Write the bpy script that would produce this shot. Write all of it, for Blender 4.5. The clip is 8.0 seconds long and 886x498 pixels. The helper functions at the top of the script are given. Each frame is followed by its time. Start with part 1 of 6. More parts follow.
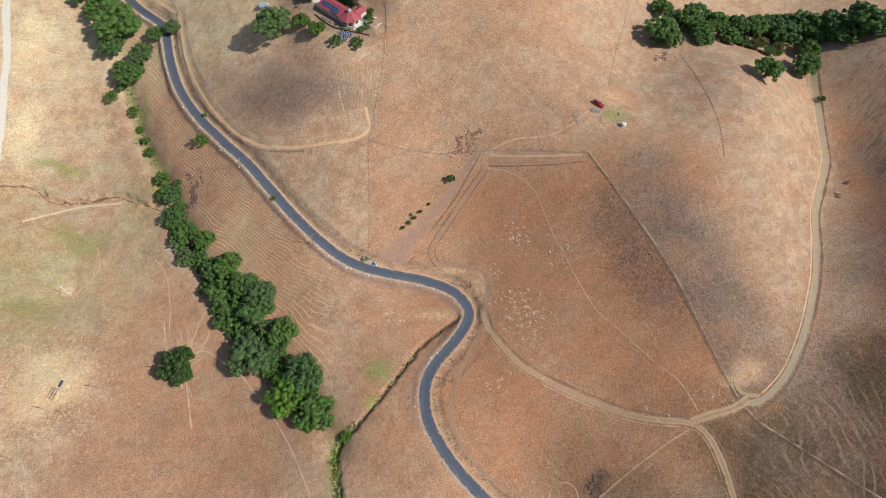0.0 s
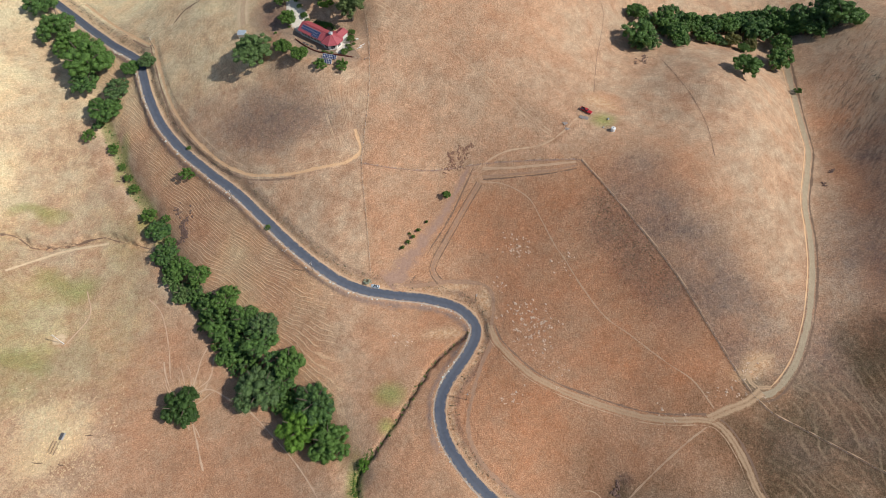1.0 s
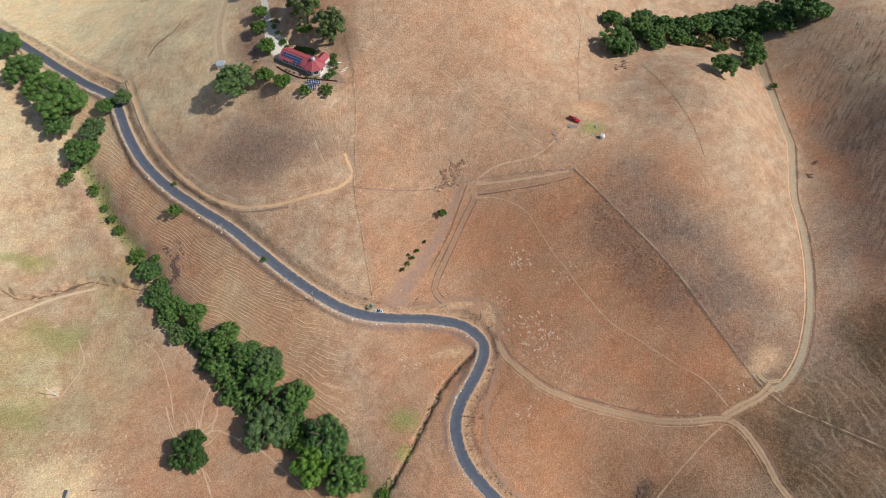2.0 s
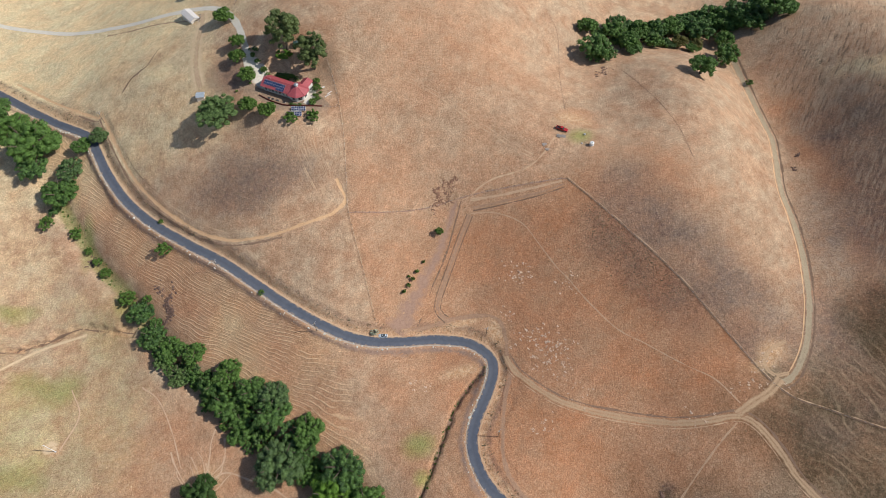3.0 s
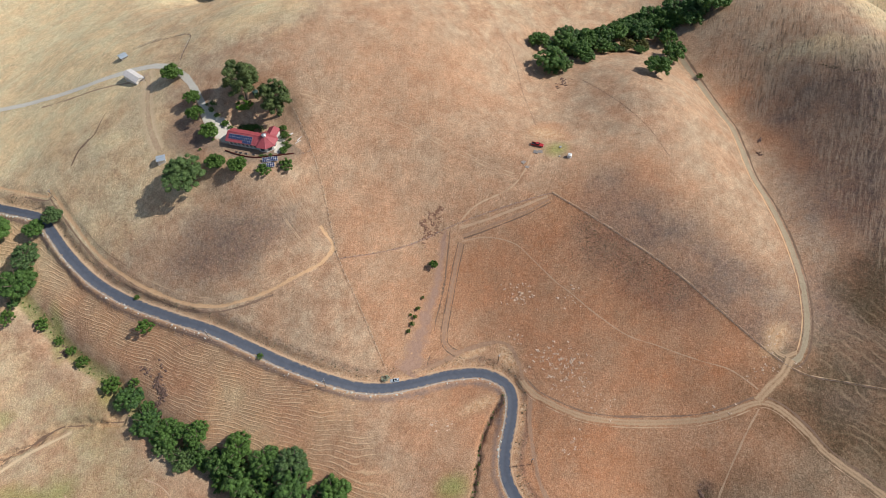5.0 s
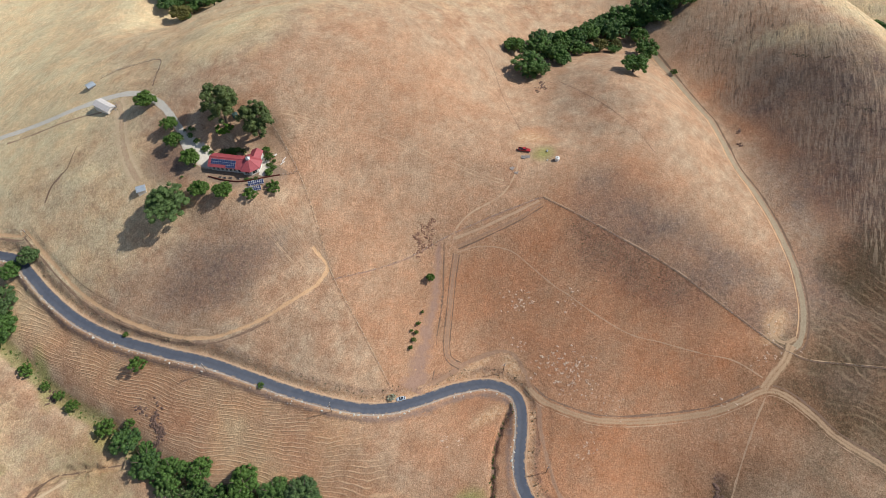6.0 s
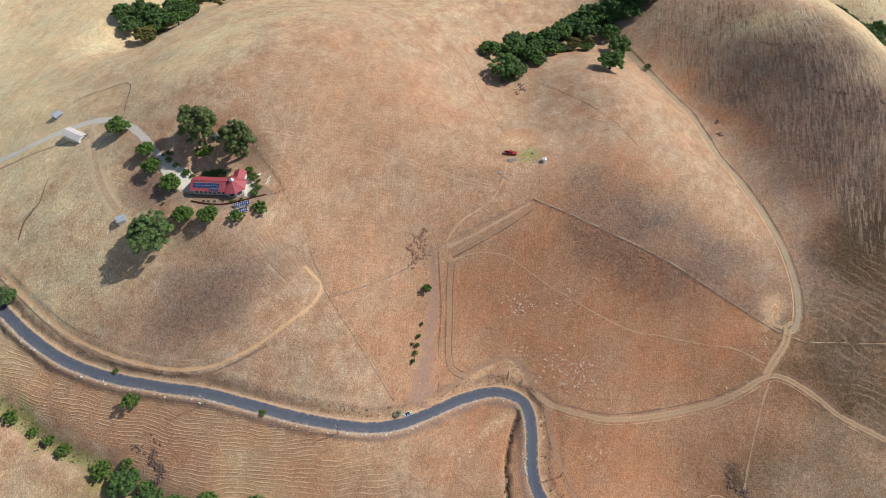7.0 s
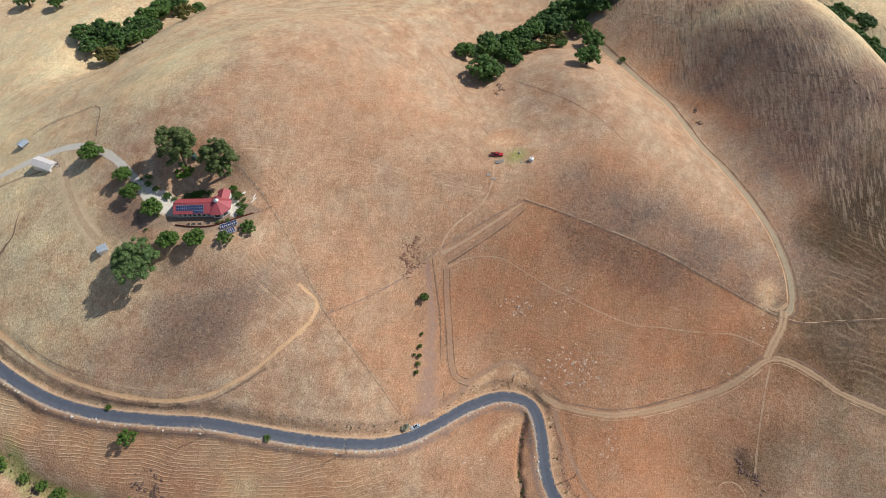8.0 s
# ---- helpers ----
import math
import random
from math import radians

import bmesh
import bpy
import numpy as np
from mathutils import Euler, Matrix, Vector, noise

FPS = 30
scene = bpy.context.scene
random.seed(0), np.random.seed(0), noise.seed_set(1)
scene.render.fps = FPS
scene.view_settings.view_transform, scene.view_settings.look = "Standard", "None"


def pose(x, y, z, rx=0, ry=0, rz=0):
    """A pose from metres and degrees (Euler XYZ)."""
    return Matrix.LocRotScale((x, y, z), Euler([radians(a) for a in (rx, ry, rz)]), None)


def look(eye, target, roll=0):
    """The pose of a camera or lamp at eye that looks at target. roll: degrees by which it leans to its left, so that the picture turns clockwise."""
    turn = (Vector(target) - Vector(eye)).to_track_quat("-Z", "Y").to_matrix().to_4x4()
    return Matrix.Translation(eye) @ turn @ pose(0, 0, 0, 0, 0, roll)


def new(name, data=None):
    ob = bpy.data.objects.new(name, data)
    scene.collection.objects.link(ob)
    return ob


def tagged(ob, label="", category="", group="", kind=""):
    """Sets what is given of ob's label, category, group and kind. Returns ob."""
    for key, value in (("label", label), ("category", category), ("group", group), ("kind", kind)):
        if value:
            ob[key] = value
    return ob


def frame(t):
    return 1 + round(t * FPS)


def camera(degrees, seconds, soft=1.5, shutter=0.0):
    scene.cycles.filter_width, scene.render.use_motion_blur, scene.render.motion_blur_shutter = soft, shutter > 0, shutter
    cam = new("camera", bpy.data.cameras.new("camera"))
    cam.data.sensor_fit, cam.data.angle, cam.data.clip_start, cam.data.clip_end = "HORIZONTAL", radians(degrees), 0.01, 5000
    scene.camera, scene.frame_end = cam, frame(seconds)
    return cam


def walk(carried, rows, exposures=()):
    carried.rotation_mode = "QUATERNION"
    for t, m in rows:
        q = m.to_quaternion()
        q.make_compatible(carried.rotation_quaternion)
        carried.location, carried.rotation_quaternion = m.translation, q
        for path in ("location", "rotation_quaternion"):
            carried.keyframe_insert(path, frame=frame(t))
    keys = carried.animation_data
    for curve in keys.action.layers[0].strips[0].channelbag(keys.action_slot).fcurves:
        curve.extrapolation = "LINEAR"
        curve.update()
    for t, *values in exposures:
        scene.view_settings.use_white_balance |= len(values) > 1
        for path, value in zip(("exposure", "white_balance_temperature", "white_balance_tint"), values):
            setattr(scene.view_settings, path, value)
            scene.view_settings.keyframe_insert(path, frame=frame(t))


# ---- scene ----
cam = camera(71.5, 8.0, soft=0.8)
PATH = [
    (0.0, 0.05, 0.09, 280.00, 30.535, -0.006, 0.004),
    (0.5, -7.43, 2.11, 280.15, 30.996, 0.026, -2.529),
    (1.0, -14.76, 4.97, 280.48, 31.434, 0.057, -5.067),
    (1.5, -21.91, 8.48, 280.90, 31.856, 0.088, -7.608),
    (3.0, -42.06, 21.52, 281.84, 33.075, 0.181, -15.218),
    (3.5, -48.27, 26.34, 281.88, 33.471, 0.212, -17.743),
    (4.0, -54.20, 31.25, 281.71, 33.859, 0.243, -20.260),
    (4.5, -59.83, 36.21, 281.35, 34.234, 0.274, -22.767),
    (6.0, -74.77, 51.32, 279.17, 35.203, 0.368, -30.223),
    (6.5, -79.07, 56.50, 278.20, 35.437, 0.399, -32.684),
    (7.0, -83.01, 61.84, 277.21, 35.601, 0.430, -35.134),
    (7.5, -86.59, 67.43, 276.27, 35.680, 0.461, -37.573),
    (8.0, -89.79, 73.37, 275.50, 35.652, 0.492, -40.000),
]
walk(cam, [(t, pose(x, y, z, rx, ry, rz)) for t, x, y, z, rx, ry, rz in PATH])
HILLS = [
    (-0.6, -0.5, -0.8, -1.6, -0.3, -2.7, -4.5, 5.8, 2.0, 0.4),
    (-4.1, -3.1, -10.1, -10.3, -1.1, -15.4, -0.2, 7.7, 8.1, -3.4),
    (-1.1, -6.9, -4.0, -19.2, 4.7, -13.1, 19.8, -11.7, 34.9, 1.5),
    (4.4, -16.7, -8.5, 10.1, 4.5, 7.5, 24.6, -23.4, 34.2, 1.4),
    (13.9, -4.7, -1.9, 12.9, 12.9, 5.1, 5.0, 3.1, 11.2, 15.1),
    (13.3, -4.2, 11.7, 13.5, 41.1, 20.3, 17.1, 4.1, 4.6, 3.4),
    (1.6, -1.1, -1.9, 14.5, 3.6, 6.4, -1.0, -2.5, -3.1, -0.4),
    (-0.8, -3.1, -1.2, 5.1, 12.3, 0.7, -1.5, 0.2, 0.1, 0.0),
]
SHOULDERS = [
    (2.8, -11.7, 8.5, 1.5, 1.5, -0.7, -1.2, -0.4),
    (9.3, 1.5, -0.9, -2.6, -5.4, 2.3, -0.2, -0.3),
    (-12.7, 0.8, -8.5, 5.9, 4.2, 0.6, 2.6, -5.8),
    (-4.3, 2.1, -0.7, 0.6, -3.3, 12.1, 1.4, -1.7),
    (-7.7, 3.2, 0.7, -3.3, 19.8, -19.1, 5.9, -3.8),
    (3.3, 4.9, -15.3, 10.0, -1.2, 2.5, 6.1, -1.5),
    (-0.1, -2.5, 2.6, -9.1, -14.0, -4.9, -3.2, -4.0),
]
VALLEY = [(236.0, 330.0), (226.0, 300.0), (222.0, 266.0), (217.0, 241.0), (213.0, 218.0), (205.0, 199.0), (195.0, 180.0), (188.5, 160.0), (182.0, 142.0), (175.0, 125.0), (167.0, 109.0)]
HOLLOW = [(-95.0, 462.0), (-45.0, 489.0), (0.0, 511.0), (45.0, 528.0), (95.0, 548.0), (160.0, 575.0)]

# ---- light ----
SUN_AZIMUTH, SUN_HEIGHT = 108.0, 44.0
world = bpy.data.worlds.new("sky")
scene.world = world
world.use_nodes = True
sky = world.node_tree.nodes.new("ShaderNodeTexSky")
sky.sky_type, sky.sun_disc = "NISHITA", False
sky.sun_elevation, sky.sun_rotation = radians(SUN_HEIGHT), radians(SUN_AZIMUTH)
world.node_tree.links.new(sky.outputs[0], world.node_tree.nodes["Background"].inputs[0])
world.node_tree.nodes["Background"].inputs[1].default_value = 0.095
sun = new("sun", bpy.data.lights.new("sun", "SUN"))
sun.data.energy, sun.data.angle, sun.data.color = 3.95, radians(0.6), (1.0, 0.95, 0.89)
_a, _e = radians(SUN_AZIMUTH), radians(SUN_HEIGHT)
sun.matrix_world = look((0, 0, 0), (-math.sin(_a) * math.cos(_e), -math.cos(_a) * math.cos(_e), -math.sin(_e)))

# ---- the lie of the land: lines in plan, metres ----
ROAD = [(-330.0, 470.0), (-262.0, 408.1), (-208.2, 352.6), (-194.3, 338.8), (-179.7, 324.9), (-174.3, 310.5), (-169.5, 295.1), (-159.9, 273.8), (-146.1, 254.4), (-127.4, 234.7), (-110.2, 218.3), (-95.7, 202.0), (-81.8, 186.6), (-68.3, 173.7), (-55.3, 163.8), (-42.7, 158.0), (-27.1, 155.0), (-11.6, 152.8), (3.6, 147.7), (10.8, 141.1), (13.7, 134.7), (11.6, 126.9), (5.5, 117.9), (-1.9, 109.0), (-7.1, 100.3), (-8.8, 90.4), (-7.3, 79.5), (-2.3, 69.1), (5.5, 58.0), (15.8, 47.5), (27.4, 37.1), (60.9, 7.6), (110.0, -30.0), (170.0, -70.0)]
DRIVE = [(-300.0, 503.0), (-250.0, 469.1), (-206.0, 442.0), (-172.3, 422.5), (-155.1, 413.2), (-137.0, 403.1), (-120.6, 395.9), (-104.7, 388.2), (-91.8, 378.3), (-84.1, 366.6), (-79.1, 352.7), (-76.9, 339.5), (-76.1, 329.3), (-74.5, 319.9), (-70.5, 309.0)]
LOWER_DRIVE = [(-266.4, 223.7), (-270.3, 260.1), (-273.2, 283.0), (-276.9, 307.4), (-287.1, 344.0), (-296.2, 375.3), (-312.1, 420.1)]
FARM = [(-100.3, 378.5), (-99.7, 368.9), (-103.2, 355.4), (-105.8, 341.0), (-106.6, 326.6), (-105.4, 315.2)]
RUT = [(-155.0, 342.6), (-148.8, 349.4), (-142.4, 352.5), (-137.8, 354.1), (-133.3, 359.7), (-129.1, 365.2)]
DRIVE_BANK = [(-169.1, 411.9), (-150.8, 401.9), (-133.0, 392.2), (-116.2, 382.5), (-106.9, 376.0)]
LOOP = [(-230.1, 394.0), (-206.6, 367.8), (-183.8, 345.2), (-172.1, 333.9), (-170.2, 336.9), (-163.7, 315.4), (-153.8, 285.4), (-140.8, 262.3), (-124.0, 242.3), (-108.5, 229.9), (-94.3, 224.1), (-76.3, 221.5), (-54.8, 222.4), (-45.4, 224.9), (-40.2, 229.9), (-42.6, 240.6)]
TRAIL_HOUSE = [(-26.3, 306.5), (-6.5, 292.2), (11.7, 279.4), (22.7, 270.2), (32.6, 259.4), (44.8, 246.2), (52.6, 237.0), (62.7, 226.0)]
LANE_A = [(-30.4, 160.9), (-24.4, 166.2), (-12.7, 179.0), (-0.6, 191.9), (8.3, 203.7), (18.1, 218.1)]
LANE_B = [(-2.5, 161.0), (-6.0, 165.9), (-4.6, 172.1), (5.8, 186.4), (15.6, 199.6), (22.9, 208.5)]
LANE_C = [(23.5, 217.0), (38.7, 221.5), (58.2, 221.0), (70.8, 227.2), (79.3, 234.9)]
LANE_D = [(25.4, 211.5), (39.1, 209.0), (60.2, 205.9), (73.8, 205.7)]
LANE_E = [(25.3, 215.6), (40.1, 212.2), (59.3, 209.3), (73.7, 207.8)]
BEND_TRACK = [(-27.3, 159.6), (-11.8, 160.0), (1.7, 161.0), (14.0, 159.0), (21.9, 154.9), (24.0, 146.9), (21.9, 134.0)]
DIRT = [(20.6, 135.7), (22.3, 126.5), (29.0, 115.5), (37.6, 105.2), (47.0, 98.6), (59.0, 92.0), (71.0, 86.3), (84.0, 80.0), (97.0, 76.0), (110.0, 74.0), (116.2, 71.0), (120.3, 64.0), (123.0, 53.5), (125.0, 41.5), (133.0, 20.2), (150.2, -30.1)]
SIDE_TRACK = [(20.5, 124.9), (13.9, 113.9), (7.6, 98.3), (3.8, 83.6), (7.2, 69.6), (16.2, 58.1), (29.9, 47.2)]
GRAVEL = [(233.1, 310.8)] + [(225.1, 271.9), (219.8, 245.1), (214.2, 219.5), (202.9, 198.1), (192.5, 178.5), (187.1, 159.2), (182.2, 142.6), (174.3, 124.6), (166.3, 108.3), (158.2, 95.0), (149.6, 86.2), (142.9, 81.9), (138.0, 81.7)]
GRAVEL_LOOP = [(143.5, 84.7), (136.9, 85.4), (134.3, 90.7), (138.6, 96.3), (148.9, 98.5)]
LINK = [(138.5, 83.4), (131.3, 79.3), (122.3, 77.0), (112.3, 74.3)]
TRAIL_HILL = [(23.6, 209.0), (35.4, 205.1), (46.9, 195.6), (52.6, 182.9), (58.2, 167.6), (61.6, 161.0), (68.3, 144.8), (76.4, 128.7), (87.4, 116.4), (100.9, 101.0), (109.7, 92.0), (115.8, 78.3)]
TRAIL_LOW = [(111.2, 71.0), (95.7, 62.2), (82.5, 53.1), (71.1, 44.8)]
FENCE_HILL = [(76.4, 208.2), (90.9, 181.6), (102.0, 160.0), (113.0, 136.5), (124.0, 108.0), (136.6, 77.9), (153.0, 63.0), (169.0, 49.5), (184.0, 37.0)]
FENCE_MID = [(-32.0, 297.5), (-32.4, 268.9), (-37.5, 237.8), (-40.1, 222.1), (-39.4, 193.1), (-39.0, 164.9)]
FENCE_ACROSS = [(-40.1, 222.1), (-26.0, 220.0), (-1.0, 218.2), (18.9, 218.4), (44.0, 214.7), (76.1, 208.4)]
FENCE_RIGHT = [(-32.8, 304.0), (-31.9, 294.1), (-32.3, 277.0), (-42.3, 277.5)]
FENCE_UP = [(-78.9, 370.8), (-69.2, 396.1), (-90.8, 412.5), (-104.5, 414.1)]
GULLY = [(9.6, 131.8), (1.4, 127.1), (-10.7, 116.8), (-16.5, 108.7), (-27.8, 93.4), (-33.2, 86.2), (-41.9, 75.7), (-49.8, 67.0), (-48.2, 53.2), (-45.8, 44.3)]
CREEK = [(-207.0, 304.6), (-193.0, 271.5), (-186.7, 257.8), (-180.3, 243.8), (-169.7, 228.8), (-162.1, 212.4), (-141.4, 175.1), (-119.0, 144.7), (-99.4, 118.8), (-71.5, 93.3), (-55.1, 74.5), (-49.8, 67.0)]
WASH = [(-261.9, 216.6), (-247.0, 219.3), (-235.4, 212.1), (-220.9, 212.3), (-198.5, 215.9), (-188.3, 212.7), (-167.2, 204.2)]
COW_A = [(-245.6, 196.7), (-229.8, 204.2), (-215.5, 208.9), (-191.5, 210.4)]
COW_B = [(-200.2, 182.2), (-196.6, 167.3), (-204.3, 151.4)]
COW_C = [(-125.0, 136.3), (-126.5, 125.7), (-132.8, 120.7)]
COW_D = [(-114.4, 113.8), (-102.8, 103.8), (-83.0, 81.4), (-70.8, 64.2), (-61.1, 46.8)]
COW_E = [(93.1, 254.5), (101.2, 282.3), (112.9, 317.4), (112.5, 333.0)]
COW_F = [(143.4, 198.6), (144.8, 224.4), (141.8, 287.4)]
COW_G = [(-164.4, 173.7), (-156.3, 164.2), (-150.8, 146.2), (-147.7, 127.2)]
COW_H = [(-132.8, 120.7), (-134.8, 108.3), (-129.3, 90.3), (-125.0, 78.6)]
COW_I = [(-134.9, 117.9), (-126.1, 119.5), (-114.1, 112.2)]


def smooth(pts, step=2.0):
    """A Catmull-Rom line through the points, with a vertex every step metres."""
    p = np.array(pts, float)
    p = np.vstack([2 * p[0] - p[1], p, 2 * p[-1] - p[-2]])
    out = []
    for i in range(1, len(p) - 2):
        n = max(2, int(np.hypot(*(p[i + 1] - p[i])) / step))
        t = np.linspace(0, 1, n, endpoint=False)[:, None]
        a, b, c, d = p[i - 1], p[i], p[i + 1], p[i + 2]
        out.append(0.5 * (2 * b + (c - a) * t + (2 * a - 5 * b + 4 * c - d) * t**2 + (3 * b - a - 3 * c + d) * t**3))
    return np.vstack(out + [p[-2:-1]])


def wobble(x, y, size, seed=0.0):
    """A cheap smooth waver between about -1 and 1."""
    u, v = x / size + seed * 1.7, y / size - seed * 2.3
    return (np.sin(u * 2.1 + 1.3 * np.sin(v * 1.7 + seed)) + np.sin(v * 2.6 + 1.1 * np.sin(u * 2.3 - seed)) + np.sin((u + v) * 1.3 + seed * 3)) / 3


def near(x, y, line, reach):
    """Distance to a line (reach at most), the side of it, and the place along it."""
    d, side, along = np.full(x.shape, float(reach)), np.zeros(x.shape), np.zeros(x.shape)
    run = 0.0
    for (ax, ay), (bx, by) in zip(line[:-1], line[1:]):
        L = math.hypot(bx - ax, by - ay)
        m = (x > min(ax, bx) - reach) & (x < max(ax, bx) + reach) & (y > min(ay, by) - reach) & (y < max(ay, by) + reach)
        if L > 0 and m.any():
            px, py = x[m] - ax, y[m] - ay
            t = np.clip((px * (bx - ax) + py * (by - ay)) / L**2, 0, 1)
            e = np.hypot(px - t * (bx - ax), py - t * (by - ay))
            old = d[m]
            k = e < old
            s = np.sign((bx - ax) * py - (by - ay) * px)
            d[m] = np.where(k, e, old)
            side[m] = np.where(k, s, side[m])
            along[m] = np.where(k, run + t * L, along[m])
        run += L
    return d, side, along


def ramp(v, a, b):
    t = np.clip((v - a) / (b - a), 0, 1)
    return t * t * (3 - 2 * t)


RAVINE = [(300.0, 60.0), (334.0, 118.0), (352.0, 141.0), (366.0, 163.0), (376.0, 185.0), (386.0, 222.0), (393.0, 250.0), (400.0, 300.0)]

VALLEY_LINE, HOLLOW_LINE = smooth(VALLEY, 6.0), smooth(HOLLOW, 8.0)
VALLEY_RUN = float(np.hypot(*np.diff(VALLEY_LINE, axis=0).T).sum())


def hills(x, y):
    z = np.zeros(np.broadcast(x, y).shape)
    for j, row in enumerate(HILLS):
        cy = -22 + 76 * j
        gy = np.exp(-((y - cy) ** 2) / (2 * 58.0**2))
        for i, a in enumerate(row):
            cx = -342 + 76 * i + (38 if j % 2 else 0)
            z = z + a * gy * np.exp(-((x - cx) ** 2) / (2 * 58.0**2))
    for j, row in enumerate(SHOULDERS):
        cy = 50 + 46 * j
        gy = np.exp(-((y - cy) ** 2) / (2 * 36.0**2))
        for i, a in enumerate(row):
            cx = 0 + 46 * i + (23 if j % 2 else 0)
            z = z + a * gy * np.exp(-((x - cx) ** 2) / (2 * 36.0**2))
    # the narrow valley along the gravel track
    d, side, s = near(np.asarray(x, float), np.asarray(y, float), VALLEY_LINE, 80.0)
    z = z - 9.0 * np.exp(-np.sqrt(d * d + 16.0) / 22.0) * (1 - ramp(d, 50, 79)) * ramp(VALLEY_RUN - s, 0, 40)
    # the wooded hollow behind the house hill
    d, side, s = near(np.asarray(x, float), np.asarray(y, float), HOLLOW_LINE, 80.0)
    z = z - 15.0 * np.exp(-((d / 26.0) ** 2)) * (1 - ramp(d, 60, 79)) * ramp(s, 0, 60)
    d, side, s = near(np.asarray(x, float), np.asarray(y, float), RAVINE, 70.0)
    z = z - 21 * np.exp(-((d / 25.0) ** 2)) * (1 - ramp(d, 45, 69))
    far = ramp(np.hypot(x - 20, y - 230), 520, 1400)
    return z + far * (26 + 30 * wobble(x, y, 420.0, 1.0) + 12 * wobble(x, y, 170.0, 2.0))


ROAD_LINE = smooth(ROAD, 2.0)
_z = hills(ROAD_LINE[:, 0], ROAD_LINE[:, 1])
_k = np.exp(-(np.arange(-16, 17) / 8.0) ** 2)
ROAD_Z = np.convolve(np.pad(_z, 16, "edge"), _k / _k.sum(), "valid")
ROAD_S = np.concatenate([[0], np.cumsum(np.hypot(*np.diff(ROAD_LINE, axis=0).T))])
GULLY_LINE, CREEK_LINE, WASH_LINE = smooth(GULLY, 3.0), smooth(CREEK, 4.0), smooth(WASH, 3.0)
LOOP_LINE, DRIVE_LINE = smooth(LOOP, 3.0), smooth(DRIVE, 3.0)
HOUSE_AT, HOUSE_TURN = (-70.9, 298.0), -38.5
PADS = [(-58.0, 291.8, 11.0, 36.0), (83.5, 236.8, 4.0, 16.0)]
PAD_Z = [float(hills(np.array(p[0]), np.array(p[1]))) - d for p, d in zip(PADS, (2.0, 0.0))]


def height(x, y):
    x, y = np.atleast_1d(np.asarray(x, float)), np.atleast_1d(np.asarray(y, float))
    z = hills(x, y)
    core = 1 - ramp(np.hypot(x, y - 220), 330, 420)
    z = z + core * (0.35 * wobble(x, y, 11.0, 4.0) + 0.7 * wobble(x, y, 27.0, 5.0))
    for (px, py, r0, r1), pz in zip(PADS, PAD_Z):
        z = z + (pz - z) * (1 - ramp(np.hypot(x - px, y - py), r0, r1))
    d, side, s = near(x, y, LOOP_LINE, 7.0)
    z = z - 0.5 * np.exp(-(d / 2.2) ** 2)
    d, side, s = near(x, y, CREEK_LINE, 26.0)
    z = z - (3.6 + 0.8 * wobble(x, y, 13.0, 7.0)) * np.exp(-(d / 6.5) ** 2) * ramp(26 - d, 0, 6)
    d, side, s = near(x + 0.8 * wobble(x, y, 2.6, 3.0), y + 0.8 * wobble(x, y, 2.4, 6.0), GULLY_LINE, 9.0)
    z = z - 1.5 * (1 - ramp(d, 0.3, 1.5)) - 0.5 * np.exp(-(d / 4.0) ** 2)
    d, side, s = near(x + 1.6 * wobble(x, y, 3.0, 8.0), y + 1.6 * wobble(x, y, 3.3, 9.0), WASH_LINE, 9.0)
    z = z - 2.4 * (1 - ramp(d, 0.8, 2.8)) * ramp(s, 2, 20)
    d, side, s = near(x, y, ROAD_LINE, 14.0)
    zr = np.interp(s, ROAD_S, ROAD_Z)
    edge = 7.2 + 1.1 * wobble(x, y, 4.0, 2.0)
    bench = zr - 0.22 + (z - zr) * ramp(d, 3.3, edge)
    return np.where(d < 13.9, bench, z)


def ground_z(x, y):
    return float(height(x, y)[0])


# ---- node helpers and materials ----
def material(name, rough=0.8, metal=0.0):
    m = bpy.data.materials.new(name)
    m.use_nodes = True
    b = m.node_tree.nodes["Principled BSDF"]
    b.inputs["Roughness"].default_value, b.inputs["Metallic"].default_value = rough, metal
    return m, m.node_tree, b


def node(nt, kind, **values):
    n = nt.nodes.new(kind)
    for k, v in values.items():
        n.inputs[k.replace("_", " ")].default_value = v
    return n


def noise_of(nt, scale, detail=4.0, rough=0.6, vector=None, stretch=None):
    n = node(nt, "ShaderNodeTexNoise", Scale=scale, Detail=detail, Roughness=rough)
    if vector is None:
        vector = nt.nodes.new("ShaderNodeNewGeometry").outputs["Position"]
    if stretch:
        m = node(nt, "ShaderNodeMapping")
        m.vector_type = "TEXTURE"
        m.inputs["Scale"].default_value = [1 / v for v in stretch[:3]]
        m.inputs["Rotation"].default_value = (0, 0, radians(stretch[3]))
        nt.links.new(vector, m.inputs[0])
        vector = m.outputs[0]
    nt.links.new(vector, n.inputs["Vector"])
    return n.outputs[0]


def math_of(nt, op, a, b=0.0, clamp=False):
    n = nt.nodes.new("ShaderNodeMath")
    n.operation, n.use_clamp = op, clamp
    for i, v in enumerate((a, b)):
        if isinstance(v, (int, float)):
            n.inputs[i].default_value = v
        else:
            nt.links.new(v, n.inputs[i])
    return n.outputs[0]


def ramp_of(nt, v, a, b, lo=0.0, hi=1.0):
    n = nt.nodes.new("ShaderNodeMapRange")
    for i, w in enumerate((a, b, lo, hi)):
        n.inputs[i + 1].default_value = w
    nt.links.new(v, n.inputs[0])
    return n.outputs[0]


